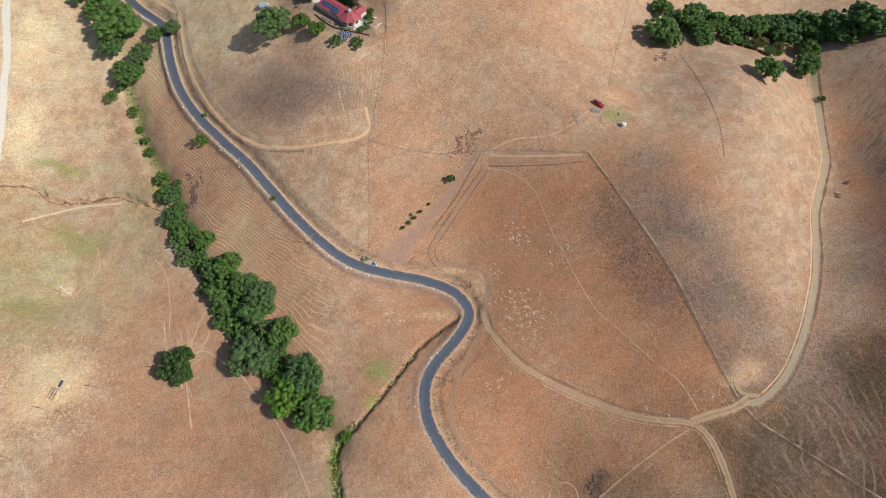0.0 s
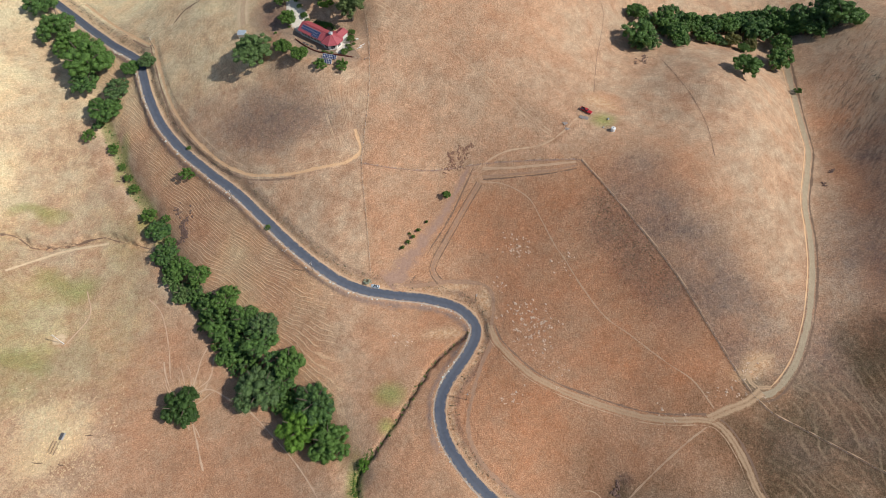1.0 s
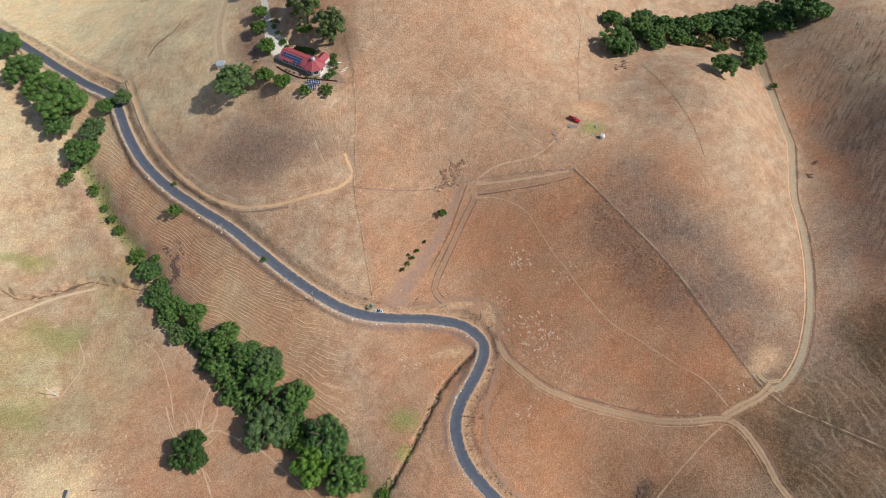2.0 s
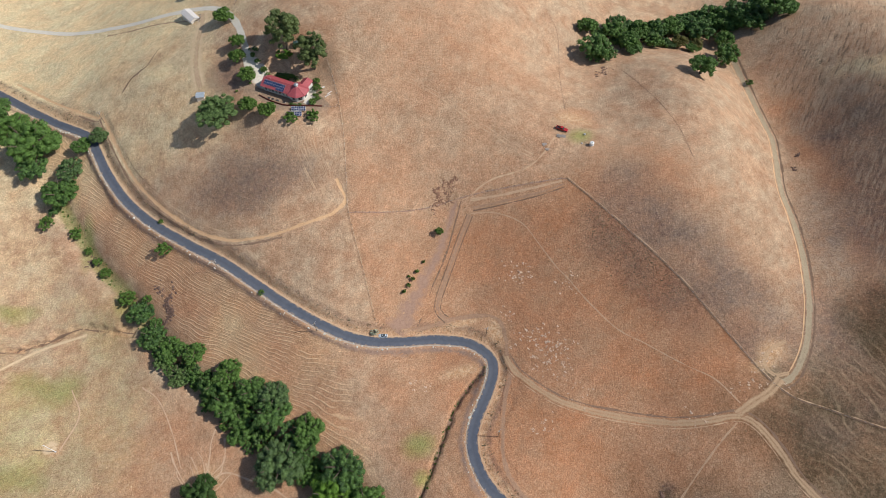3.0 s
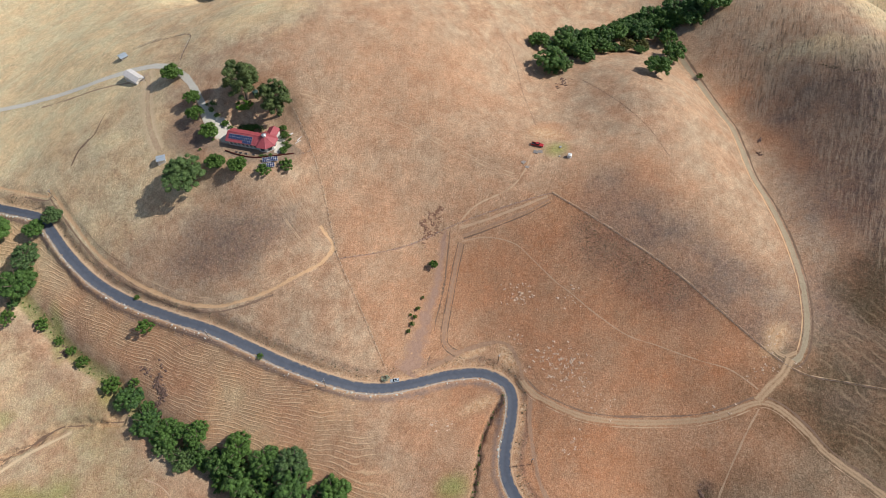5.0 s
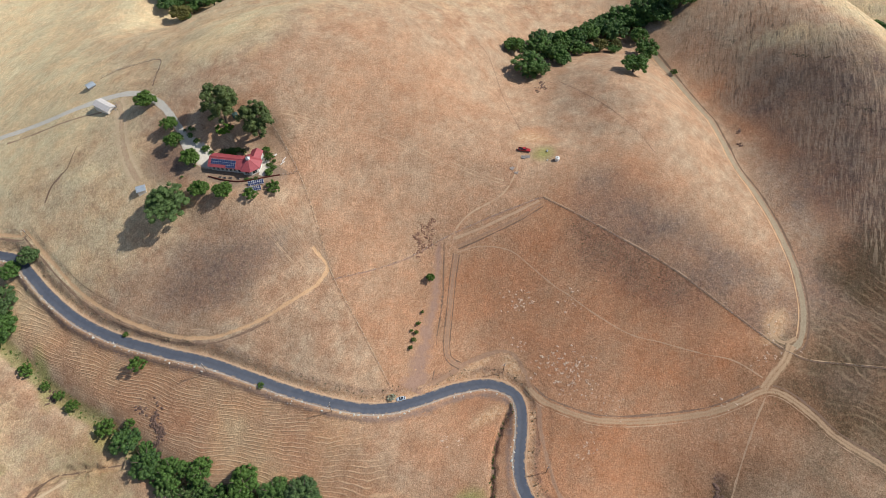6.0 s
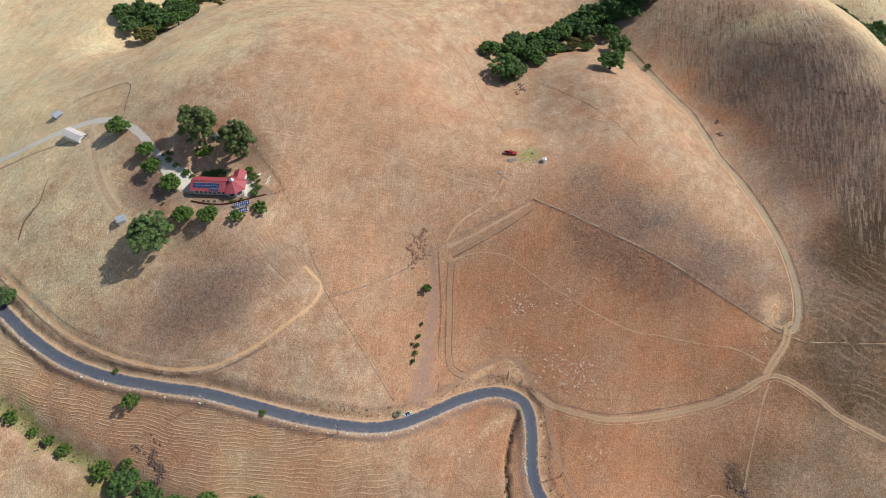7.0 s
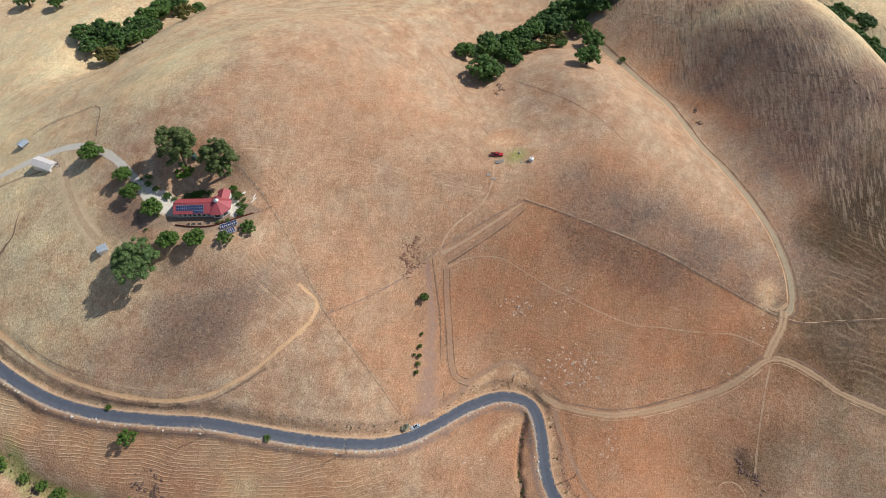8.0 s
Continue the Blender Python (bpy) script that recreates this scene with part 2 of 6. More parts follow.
def mix_of(nt, f, a, b, blend="MIX"):
    n = nt.nodes.new("ShaderNodeMix")
    n.data_type, n.blend_type = "RGBA", blend
    for sock, v in ((n.inputs[0], f), (n.inputs[6], a), (n.inputs[7], b)):
        if isinstance(v, (int, float)):
            sock.default_value = v
        elif isinstance(v, tuple):
            sock.default_value = (*v, 1)
        else:
            nt.links.new(v, sock)
    return n.outputs[2]


def attr_of(nt, name):
    n = nt.nodes.new("ShaderNodeAttribute")
    n.attribute_name = name
    return n.outputs["Fac"]


def bump_of(nt, b, h, strength, distance):
    n = nt.nodes.new("ShaderNodeBump")
    n.inputs["Strength"].default_value, n.inputs["Distance"].default_value = strength, distance
    nt.links.new(h, n.inputs["Height"])
    nt.links.new(n.outputs[0], b.inputs["Normal"])


TINTS = ("rust", "dark", "pale", "green", "olive", "bare", "terrace", "rill")


def grass_colour(nt):
    """Colour and relief of the dry summer grass, by the tints that the sheet carries; dark and pale also paint slope
    shade and sun.
    """
    big, mid = noise_of(nt, 0.022, 5, 0.6), noise_of(nt, 0.11, 5, 0.65)
    small, grain = noise_of(nt, 0.62, 6, 0.75), noise_of(nt, 1.7, 4, 0.8)
    comb = noise_of(nt, 0.7, 4, 0.7, stretch=(0.8, 1.4, 1.0, 70))
    c = mix_of(nt, ramp_of(nt, big, 0.35, 0.65), (0.402, 0.252, 0.158), (0.478, 0.318, 0.202))
    c = mix_of(nt, ramp_of(nt, mid, 0.40, 0.62), c, (0.527, 0.378, 0.250))
    c = mix_of(nt, ramp_of(nt, noise_of(nt, 0.3, 4, 0.7), 0.50, 0.36, 0.0, 0.38), c, (0.30, 0.175, 0.105))
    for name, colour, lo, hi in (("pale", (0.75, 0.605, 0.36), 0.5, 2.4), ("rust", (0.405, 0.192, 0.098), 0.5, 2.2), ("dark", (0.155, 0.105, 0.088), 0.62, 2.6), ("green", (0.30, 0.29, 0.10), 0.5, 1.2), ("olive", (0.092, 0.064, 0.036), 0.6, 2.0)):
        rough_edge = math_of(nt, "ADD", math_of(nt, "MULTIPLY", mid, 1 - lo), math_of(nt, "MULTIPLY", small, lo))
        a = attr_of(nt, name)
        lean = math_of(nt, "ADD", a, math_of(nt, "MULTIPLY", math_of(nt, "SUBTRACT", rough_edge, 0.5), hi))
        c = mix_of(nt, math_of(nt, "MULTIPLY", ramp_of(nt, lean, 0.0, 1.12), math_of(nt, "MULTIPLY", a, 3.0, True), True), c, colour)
    # bare soil shows between the tussocks, straw lies on them
    soil = ramp_of(nt, small, 0.36, 0.50, 0.26, 0.0)
    c = mix_of(nt, soil, c, mix_of(nt, 0.62, c, (0.215, 0.110, 0.066)))
    straw = ramp_of(nt, math_of(nt, "ADD", math_of(nt, "MULTIPLY", grain, 0.5), math_of(nt, "MULTIPLY", comb, 0.5)), 0.50, 0.66, 0.0, 0.34)
    c = mix_of(nt, straw, c, mix_of(nt, 0.25, mix_of(nt, 1.0, c, (1.42, 1.42, 1.40), "MULTIPLY"), (0.70, 0.53, 0.36)))
    # patches where the grass stands thicker or redder
    tuft = ramp_of(nt, noise_of(nt, 0.42, 6, 0.72), 0.36, 0.64)
    c = mix_of(nt, 1.0, c, mix_of(nt, tuft, (0.92, 0.91, 0.90), (1.06, 1.065, 1.07)), "MULTIPLY")
    hue = ramp_of(nt, noise_of(nt, 0.06, 5, 0.66), 0.40, 0.60)
    c = mix_of(nt, 1.0, c, mix_of(nt, hue, (1.035, 0.985, 0.96), (0.965, 1.025, 1.06)), "MULTIPLY")
    sweep = noise_of(nt, 0.16, 4, 0.62, stretch=(0.45, 1.2, 0.6, 30))
    c = mix_of(nt, 1.0, c, mix_of(nt, ramp_of(nt, sweep, 0.36, 0.64), (0.945, 0.935, 0.925), (1.04, 1.045, 1.05)), "MULTIPLY")
    # fallen stalks lie in combed swathes, this way and that
    lay_a = noise_of(nt, 0.9, 4, 0.72, stretch=(0.3, 1.3, 1.0, 25))
    lay_b = noise_of(nt, 0.9, 4, 0.72, stretch=(0.3, 1.3, 1.0, 118))
    swathe = ramp_of(nt, noise_of(nt, 0.09, 3, 0.6), 0.46, 0.54)
    lay = math_of(nt, "ADD", math_of(nt, "MULTIPLY", lay_a, swathe), math_of(nt, "MULTIPLY", lay_b, math_of(nt, "SUBTRACT", 1.0, swathe)))
    c = mix_of(nt, 1.0, c, mix_of(nt, ramp_of(nt, lay, 0.36, 0.64), (0.90, 0.885, 0.875), (1.09, 1.095, 1.10)), "MULTIPLY")
    fleck = ramp_of(nt, grain, 0.30, 0.40, 0.5, 0.0)
    c = mix_of(nt, fleck, c, mix_of(nt, 0.7, c, (0.12, 0.075, 0.045)))
    c = mix_of(nt, math_of(nt, "MULTIPLY", attr_of(nt, "bare"), ramp_of(nt, small, 0.3, 0.6, 0.6, 1.2), True), c, mix_of(nt, ramp_of(nt, small, 0.4, 0.62), (0.50, 0.29, 0.15), (0.60, 0.43, 0.28)))
    speck = ramp_of(nt, noise_of(nt, 1.7, 1.5, 0.7), 0.34, 0.66)
    c = mix_of(nt, 1.0, c, mix_of(nt, speck, (0.78, 0.765, 0.75), (1.19, 1.195, 1.20)), "MULTIPLY")
    # cattle steps along the contours, rills down the steep face
    geo = nt.nodes.new("ShaderNodeSeparateXYZ")
    nt.links.new(nt.nodes.new("ShaderNodeNewGeometry").outputs["Position"], geo.inputs[0])
    lift = math_of(nt, "ADD", geo.outputs[2], math_of(nt, "MULTIPLY", noise_of(nt, 0.045, 3, 0.5), 2.8))
    wave = math_of(nt, "SINE", math_of(nt, "MULTIPLY", lift, 7.6))
    wave = math_of(nt, "MULTIPLY", ramp_of(nt, wave, 0.45, 1.0), attr_of(nt, "terrace"))
    wave = math_of(nt, "MULTIPLY", wave, ramp_of(nt, mid, 0.40, 0.58, 0.0, 1.0))
    c = mix_of(nt, math_of(nt, "MULTIPLY", wave, 0.62), c, (0.68, 0.49, 0.305))
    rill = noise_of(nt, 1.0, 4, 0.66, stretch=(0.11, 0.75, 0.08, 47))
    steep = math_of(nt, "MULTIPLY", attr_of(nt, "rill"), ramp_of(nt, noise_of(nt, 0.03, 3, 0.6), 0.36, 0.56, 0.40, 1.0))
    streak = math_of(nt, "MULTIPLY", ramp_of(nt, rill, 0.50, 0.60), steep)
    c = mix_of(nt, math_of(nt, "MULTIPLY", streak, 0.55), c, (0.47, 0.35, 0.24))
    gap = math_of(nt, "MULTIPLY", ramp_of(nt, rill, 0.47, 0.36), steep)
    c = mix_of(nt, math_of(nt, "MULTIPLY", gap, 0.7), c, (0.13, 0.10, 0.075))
    h = math_of(nt, "ADD", math_of(nt, "MULTIPLY", small, 0.9), math_of(nt, "MULTIPLY", grain, 0.35))
    h = math_of(nt, "ADD", h, math_of(nt, "MULTIPLY", comb, 0.35))
    h = math_of(nt, "ADD", h, math_of(nt, "MULTIPLY", wave, 0.5))
    h = math_of(nt, "ADD", h, math_of(nt, "MULTIPLY", math_of(nt, "MULTIPLY", rill, attr_of(nt, "rill")), 0.9))
    return c, h


def ground_material():
    m, nt, b = material("dry_grass", 1.0)
    b.inputs["Specular IOR Level"].default_value = 0.1
    c, h = grass_colour(nt)
    nt.links.new(c, b.inputs["Base Color"])
    bump_of(nt, b, h, 0.9, 0.45)
    return m


def track_material(name, light, dark, ruts=0.5, rough=1.0, lo=0.45, hi=0.85, patchy=0.30):
    """Trodden soil whose ragged edge gives way to the grass; 'edge' is 0 in the middle and 1 at the rim, 'rut' runs along the wheels."""
    m, nt, b = material(name, rough)
    b.inputs["Specular IOR Level"].default_value = 0.1
    c, h = grass_colour(nt)
    small, grain = noise_of(nt, 0.8, 5, 0.7), noise_of(nt, 4.0, 4, 0.7)
    soil = mix_of(nt, ramp_of(nt, small, 0.35, 0.65), dark, light)
    soil = mix_of(nt, ramp_of(nt, grain, 0.42, 0.62, 0.0, 0.5), soil, tuple(min(0.8, v * 1.25) for v in light))
    strip = math_of(nt, "MULTIPLY", attr_of(nt, "rut"), ruts)
    soil = mix_of(nt, math_of(nt, "MULTIPLY", strip, ramp_of(nt, small, 0.35, 0.55)), soil, c)
    worn = math_of(nt, "ADD", attr_of(nt, "edge"), ramp_of(nt, math_of(nt, "ADD", math_of(nt, "MULTIPLY", small, 0.6), math_of(nt, "MULTIPLY", grain, 0.4)), 0.3, 0.7, -0.34, 0.34))
    worn = math_of(nt, "ADD", worn, ramp_of(nt, noise_of(nt, 0.16, 4, 0.65), 0.35, 0.65, -0.22, patchy))
    nt.links.new(mix_of(nt, ramp_of(nt, worn, lo, hi), soil, c), b.inputs["Base Color"])
    bump_of(nt, b, math_of(nt, "ADD", h, math_of(nt, "MULTIPLY", grain, 0.2)), 0.6, 0.25)
    return m


def plain(name, colour, rough=0.7, metal=0.0, vary=0.25, scale=3.0, bump=0.0, colour_b=None):
    """A surface of one colour with stains and grain."""
    m, nt, b = material(name, rough, metal)
    n = noise_of(nt, scale, 5, 0.65)
    low = colour_b or tuple(v * (1 - vary) for v in colour)
    info = nt.nodes.new("ShaderNodeObjectInfo")
    c = mix_of(nt, ramp_of(nt, n, 0.32, 0.68), low, tuple(min(0.9, v * (1 + vary * 0.4)) for v in colour))
    c = mix_of(nt, ramp_of(nt, info.outputs["Random"], 0, 1, 0.0, vary * 0.8), c, tuple(v * 0.6 for v in colour))
    nt.links.new(c, b.inputs["Base Color"])
    nt.links.new(ramp_of(nt, noise_of(nt, scale * 4, 3), 0.3, 0.7, max(0.05, rough - 0.12), min(1.0, rough + 0.12)), b.inputs["Roughness"])
    if bump:
        bump_of(nt, b, n, 0.5, bump)
    return m


def leaf_material(name, colour, light, hue=0.5):
    m, nt, b = material(name, 0.62)
    b.inputs["Specular IOR Level"].default_value = 0.25
    info, geo = nt.nodes.new("ShaderNodeObjectInfo"), nt.nodes.new("ShaderNodeNewGeometry")
    c = mix_of(nt, ramp_of(nt, geo.outputs["Random Per Island"], 0.0, 1.0), tuple(v * 0.55 for v in colour), light)
    c = mix_of(nt, ramp_of(nt, info.outputs["Random"], 0, 1, 0.0, hue), c, tuple(v * 0.7 for v in colour))
    c = mix_of(nt, ramp_of(nt, noise_of(nt, 0.35, 3), 0.35, 0.65, 0.0, 0.45), c, light)
    nt.links.new(c, b.inputs["Base Color"])
    return m


def oak_material(name, dark, mid, light):
    """Leaves whose green differs from tree to tree and from sprig to sprig."""
    m, nt, b = material(name, 0.6)
    b.inputs["Specular IOR Level"].default_value = 0.3
    info, geo = nt.nodes.new("ShaderNodeObjectInfo"), nt.nodes.new("ShaderNodeNewGeometry")
    c = mix_of(nt, ramp_of(nt, info.outputs["Random"], 0.1, 0.9), dark, mid)
    c = mix_of(nt, ramp_of(nt, geo.outputs["Random Per Island"], 0.35, 1.0, 0.0, 0.75), c, light)
    c = mix_of(nt, ramp_of(nt, geo.outputs["Random Per Island"], 0.0, 0.3, 0.45, 0.0), c, tuple(v * 0.5 for v in dark))
    c = mix_of(nt, ramp_of(nt, noise_of(nt, 0.3, 3), 0.4, 0.62, 0.0, 0.5), c, light)
    nt.links.new(c, b.inputs["Base Color"])
    return m


def asphalt_material():
    m, nt, b = material("asphalt", 0.82)
    small, grain, big = noise_of(nt, 0.6, 5, 0.65), noise_of(nt, 6.0, 3, 0.7), noise_of(nt, 0.06, 3)
    c = mix_of(nt, ramp_of(nt, small, 0.35, 0.65), (0.062, 0.078, 0.112), (0.084, 0.102, 0.140))
    c = mix_of(nt, ramp_of(nt, big, 0.42, 0.6, 0.0, 0.35), c, (0.108, 0.120, 0.146))
    c = mix_of(nt, ramp_of(nt, grain, 0.4, 0.65, 0.0, 0.35), c, (0.07, 0.074, 0.083))
    c = mix_of(nt, math_of(nt, "MULTIPLY", attr_of(nt, "rut"), 0.35), c, (0.065, 0.068, 0.078))
    drag = noise_of(nt, 0.25, 4, 0.6)
    c = mix_of(nt, math_of(nt, "MULTIPLY", ramp_of(nt, attr_of(nt, "lane"), 0.15, -0.45), ramp_of(nt, drag, 0.35, 0.6, 0.15, 0.6)), c, (0.118, 0.130, 0.158))
    c = mix_of(nt, math_of(nt, "MULTIPLY", ramp_of(nt, attr_of(nt, "lane"), 0.1, 0.5), ramp_of(nt, drag, 0.4, 0.6, 0.0, 0.4)), c, (0.070, 0.080, 0.104))
    worn = math_of(nt, "ADD", attr_of(nt, "edge"), ramp_of(nt, small, 0.3, 0.7, -0.25, 0.25))
    c = mix_of(nt, ramp_of(nt, worn, 0.8, 1.05), c, (0.34, 0.25, 0.17))
    nt.links.new(c, b.inputs["Base Color"])
    bump_of(nt, b, grain, 0.4, 0.02)
    return m


GRASS = ground_material()
ASPHALT = asphalt_material()
SOIL = track_material("trodden_soil", (0.56, 0.405, 0.27), (0.43, 0.285, 0.178), 0.8)
FAINT_SOIL = track_material("faint_trail", (0.58, 0.42, 0.275), (0.46, 0.31, 0.19), 0.0, lo=0.1, hi=0.75, patchy=0.6)
CATTLE_SOIL = track_material("cattle_path", (0.60, 0.43, 0.30), (0.48, 0.33, 0.215), 0.0, lo=0.3, hi=0.9, patchy=0.35)
DIRT_SOIL = track_material("tan_dirt", (0.49, 0.345, 0.215), (0.39, 0.262, 0.158), 0.75, lo=0.55, hi=0.8, patchy=0.12)
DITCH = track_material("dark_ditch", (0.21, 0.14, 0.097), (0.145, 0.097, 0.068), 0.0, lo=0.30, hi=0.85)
PLOUGHED = track_material("stony_brown_yard", (0.29, 0.215, 0.155), (0.20, 0.145, 0.10), 0.0, lo=0.3, hi=0.95)
ORANGE_SOIL = track_material("orange_soil", (0.66, 0.44, 0.255), (0.53, 0.315, 0.17), 0.15)
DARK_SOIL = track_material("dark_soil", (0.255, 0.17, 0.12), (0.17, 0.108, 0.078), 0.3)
GREY_SOIL = track_material("grey_brown_soil", (0.36, 0.235, 0.172), (0.27, 0.17, 0.125), 0.0, lo=0.25, hi=0.95, patchy=0.45)
BROWN_LANE = track_material("brown_lane", (0.39, 0.25, 0.165), (0.27, 0.17, 0.115), 0.4, lo=0.4, hi=0.9)
BERM = track_material("straw_berm", (0.66, 0.51, 0.33), (0.54, 0.39, 0.24), 0.0, lo=0.4, hi=0.95, patchy=0.15)
VERGE = track_material("verge_gravel", (0.47, 0.42, 0.36), (0.30, 0.235, 0.18), 0.0)
SCRUB_BAND = track_material("scrub_verge", (0.36, 0.25, 0.19), (0.225, 0.145, 0.108), 0.0, lo=0.05, hi=0.85, patchy=0.45)
PALE_GRAVEL = track_material("pale_gravel", (0.66, 0.615, 0.535), (0.55, 0.50, 0.42), 0.06, lo=0.70, hi=0.95, patchy=0.05)
TAN_GRAVEL = track_material("tan_gravel", (0.40, 0.33, 0.225), (0.30, 0.24, 0.16), 0.25, lo=0.65, hi=0.9, patchy=0.1)
MOUND_SOIL = plain("mound_soil", (0.66, 0.50, 0.37), 0.95, vary=0.25, scale=1.0)
PALE_STRAW = track_material("pale_straw", (0.62, 0.47, 0.30), (0.52, 0.37, 0.23), 0.0)
BARK = plain("bark", (0.16, 0.12, 0.09), 0.9, vary=0.5, bump=0.03)
OAK_LEAF = oak_material("oak_leaf", (0.044, 0.092, 0.034), (0.078, 0.150, 0.026), (0.112, 0.215, 0.045))
BAY_LEAF = oak_material("bay_leaf", (0.062, 0.112, 0.045), (0.09, 0.145, 0.045), (0.122, 0.200, 0.060))
LONE_LEAF = leaf_material("lone_oak_leaf", (0.034, 0.078, 0.020), (0.066, 0.130, 0.030), 0.2)
BRIGHT_LEAF = leaf_material("bright_leaf", (0.085, 0.19, 0.020), (0.14, 0.27, 0.035), 0.2)
GUM_LEAF = leaf_material("gum_leaf", (0.075, 0.118, 0.036), (0.140, 0.190, 0.062))
OLIVE_LEAF = leaf_material("olive_leaf", (0.125, 0.130, 0.032), (0.19, 0.18, 0.05))
SHRUB_LEAF = leaf_material("shrub_leaf", (0.070, 0.145, 0.024), (0.13, 0.225, 0.045))
GREY_LEAF = leaf_material("grey_leaf", (0.36, 0.40, 0.26), (0.55, 0.57, 0.42), 0.1)
WOOD = plain("weathered_wood", (0.22, 0.16, 0.11), 0.85, vary=0.4, bump=0.01)
GREY_WOOD = plain("grey_wood", (0.34, 0.31, 0.28), 0.85, vary=0.35)
RED_WOOD = plain("red_stained_wood", (0.18, 0.045, 0.035), 0.75, vary=0.35)
RED_ROOF = plain("red_roof_metal", (0.40, 0.085, 0.098), 0.5, 0.1, vary=0.2, scale=0.8)
WHITE_WALL = plain("white_painted_wall", (0.74, 0.71, 0.66), 0.8, vary=0.12, scale=1.5)
TRIM_WHITE = plain("white_trim", (0.80, 0.78, 0.74), 0.6, vary=0.08)
STEEL = plain("galvanised_steel", (0.55, 0.56, 0.57), 0.45, 0.6, vary=0.2)
BLUE_ROOF = plain("blue_grey_roof_sheet", (0.45, 0.52, 0.58), 0.45, 0.2, vary=0.2, scale=1.0)
PALE_ROOF = plain("pale_roof_sheet", (0.66, 0.63, 0.60), 0.5, 0.1, vary=0.15, scale=0.8)
CONCRETE = plain("concrete", (0.48, 0.43, 0.37), 0.9, vary=0.2, scale=1.2)
STONE = plain("pale_stone", (0.68, 0.66, 0.58), 0.9, vary=0.4, scale=2.0, bump=0.05)
GLASS, _nt, _b = material("dark_window_glass", 0.08)
_b.inputs["Base Color"].default_value = (0.02, 0.025, 0.03, 1)
CELL = plain("solar_cell", (0.040, 0.058, 0.14), 0.2, vary=0.3, scale=1.0)
RUBBER = plain("black_rubber", (0.02, 0.02, 0.02), 0.8)
CAR_PAINT = plain("silver_blue_car_paint", (0.60, 0.70, 0.78), 0.3, 0.1, vary=0.05)
TRUCK_PAINT = plain("red_truck_paint", (0.45, 0.025, 0.03), 0.3, vary=0.12)
DARK_PLASTIC = plain("dark_plastic", (0.03, 0.03, 0.035), 0.5)
TANK_WHITE = plain("white_tank_plastic", (0.75, 0.75, 0.73), 0.5, vary=0.1)
TANK_GREEN = plain("dark_green_tank", (0.05, 0.10, 0.09), 0.5, vary=0.2)
CLOD = plain("earth_clod", (0.30, 0.165, 0.105), 0.95, vary=0.4)
DARK_CLOD = plain("dark_earth_clod", (0.19, 0.115, 0.085), 0.95, vary=0.4)
DEAD_WOOD = plain("dead_brush", (0.15, 0.085, 0.06), 0.9, vary=0.4)
GREY_SHEET = plain("dark_grey_sheet", (0.13, 0.125, 0.135), 0.6, 0.2, vary=0.3)
TUFT = plain("dark_tussock", (0.20, 0.172, 0.098), 0.95, vary=0.5, scale=0.2)

# ---- the ground ----
# soft patches of the grass, some with slope shade or sun painted in: x, y, half length, half width, turn
PATCHES = {
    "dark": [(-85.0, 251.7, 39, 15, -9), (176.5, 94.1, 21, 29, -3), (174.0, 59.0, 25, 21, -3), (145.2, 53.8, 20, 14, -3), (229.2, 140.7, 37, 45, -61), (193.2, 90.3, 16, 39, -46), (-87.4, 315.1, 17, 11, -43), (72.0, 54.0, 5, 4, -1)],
    "rust": [(47.5, 117.4, 41, 30, -4), (31.1, 75.1, 32, 23, 0), (-23.3, 132.4, 26, 20, -2), (-90.2, 77.2, 44, 31, -3), (-151.2, 139.9, 26, 21, -2), (12.1, 185.7, 21, 19, -2), (123.7, 110.9, 15, 13, -2), (199.5, 103.1, 9, 16, -6), (-6.5, 200.7, 18, 19, 0), (96.5, 248.8, 11, 6, -3), (99.3, 242.4, 9, 4, -43), (88.6, 248.3, 5, 3, -41)],
    "pale": [(-203.2, 97.1, 23, 31, 3), (-252.2, 253.1, 18, 36, 13), (-228.2, 165.8, 22, 23, 8), (-265.6, 323.5, 16, 40, 14), (-69.0, 530.6, 77, 91, -58), (-115.0, 180.5, 19, 19, -11), (136.2, 92.8, 11, 6, -2), (-192.6, 395.0, 76, 37, -35), (-201.1, 487.2, 102, 49, -30), (-24.9, 391.5, 33, 46, -71), (289.1, 165.8, 22, 36, -37), (283.3, 209.3, 39, 13, -59), (-129.5, 343.9, 29, 18, -51)],
    "green": [(-209.5, 184.6, 24, 12, 4), (-232.3, 229.0, 18, 5, 8), (-224.3, 145.2, 16, 15, 6), (-32.8, 103.7, 8, 6, -2), (-51.1, 62.2, 4, 15, -2), (-35.0, 88.3, 4, 4, -2), (-170.5, 221.9, 6, 10, -11), (-186.8, 261.2, 4, 14, -12), (93.1, 231.8, 7, 5, -6)],
    "bare": [(94.0, 246.1, 10, 7, -4), (19.9, 148.0, 5, 9, -2), (4.8, 157.8, 12, 2, -1), (136.2, 91.8, 5, 3, -2), (-206.7, 151.4, 4, 3, 4), (-136.9, 118.8, 8, 7, -2), (141.3, 95.8, 7, 5, -2), (-70.1, 306.1, 7, 3, -39), (-62.0, 287.9, 13, 2, -34), (-2.6, 133.8, 12, 3, -1), (99.3, 242.4, 7, 3, -43), (88.6, 248.3, 3, 2, -41)],
}
FENCE_HILL_LINE = smooth(FENCE_HILL, 4.0)


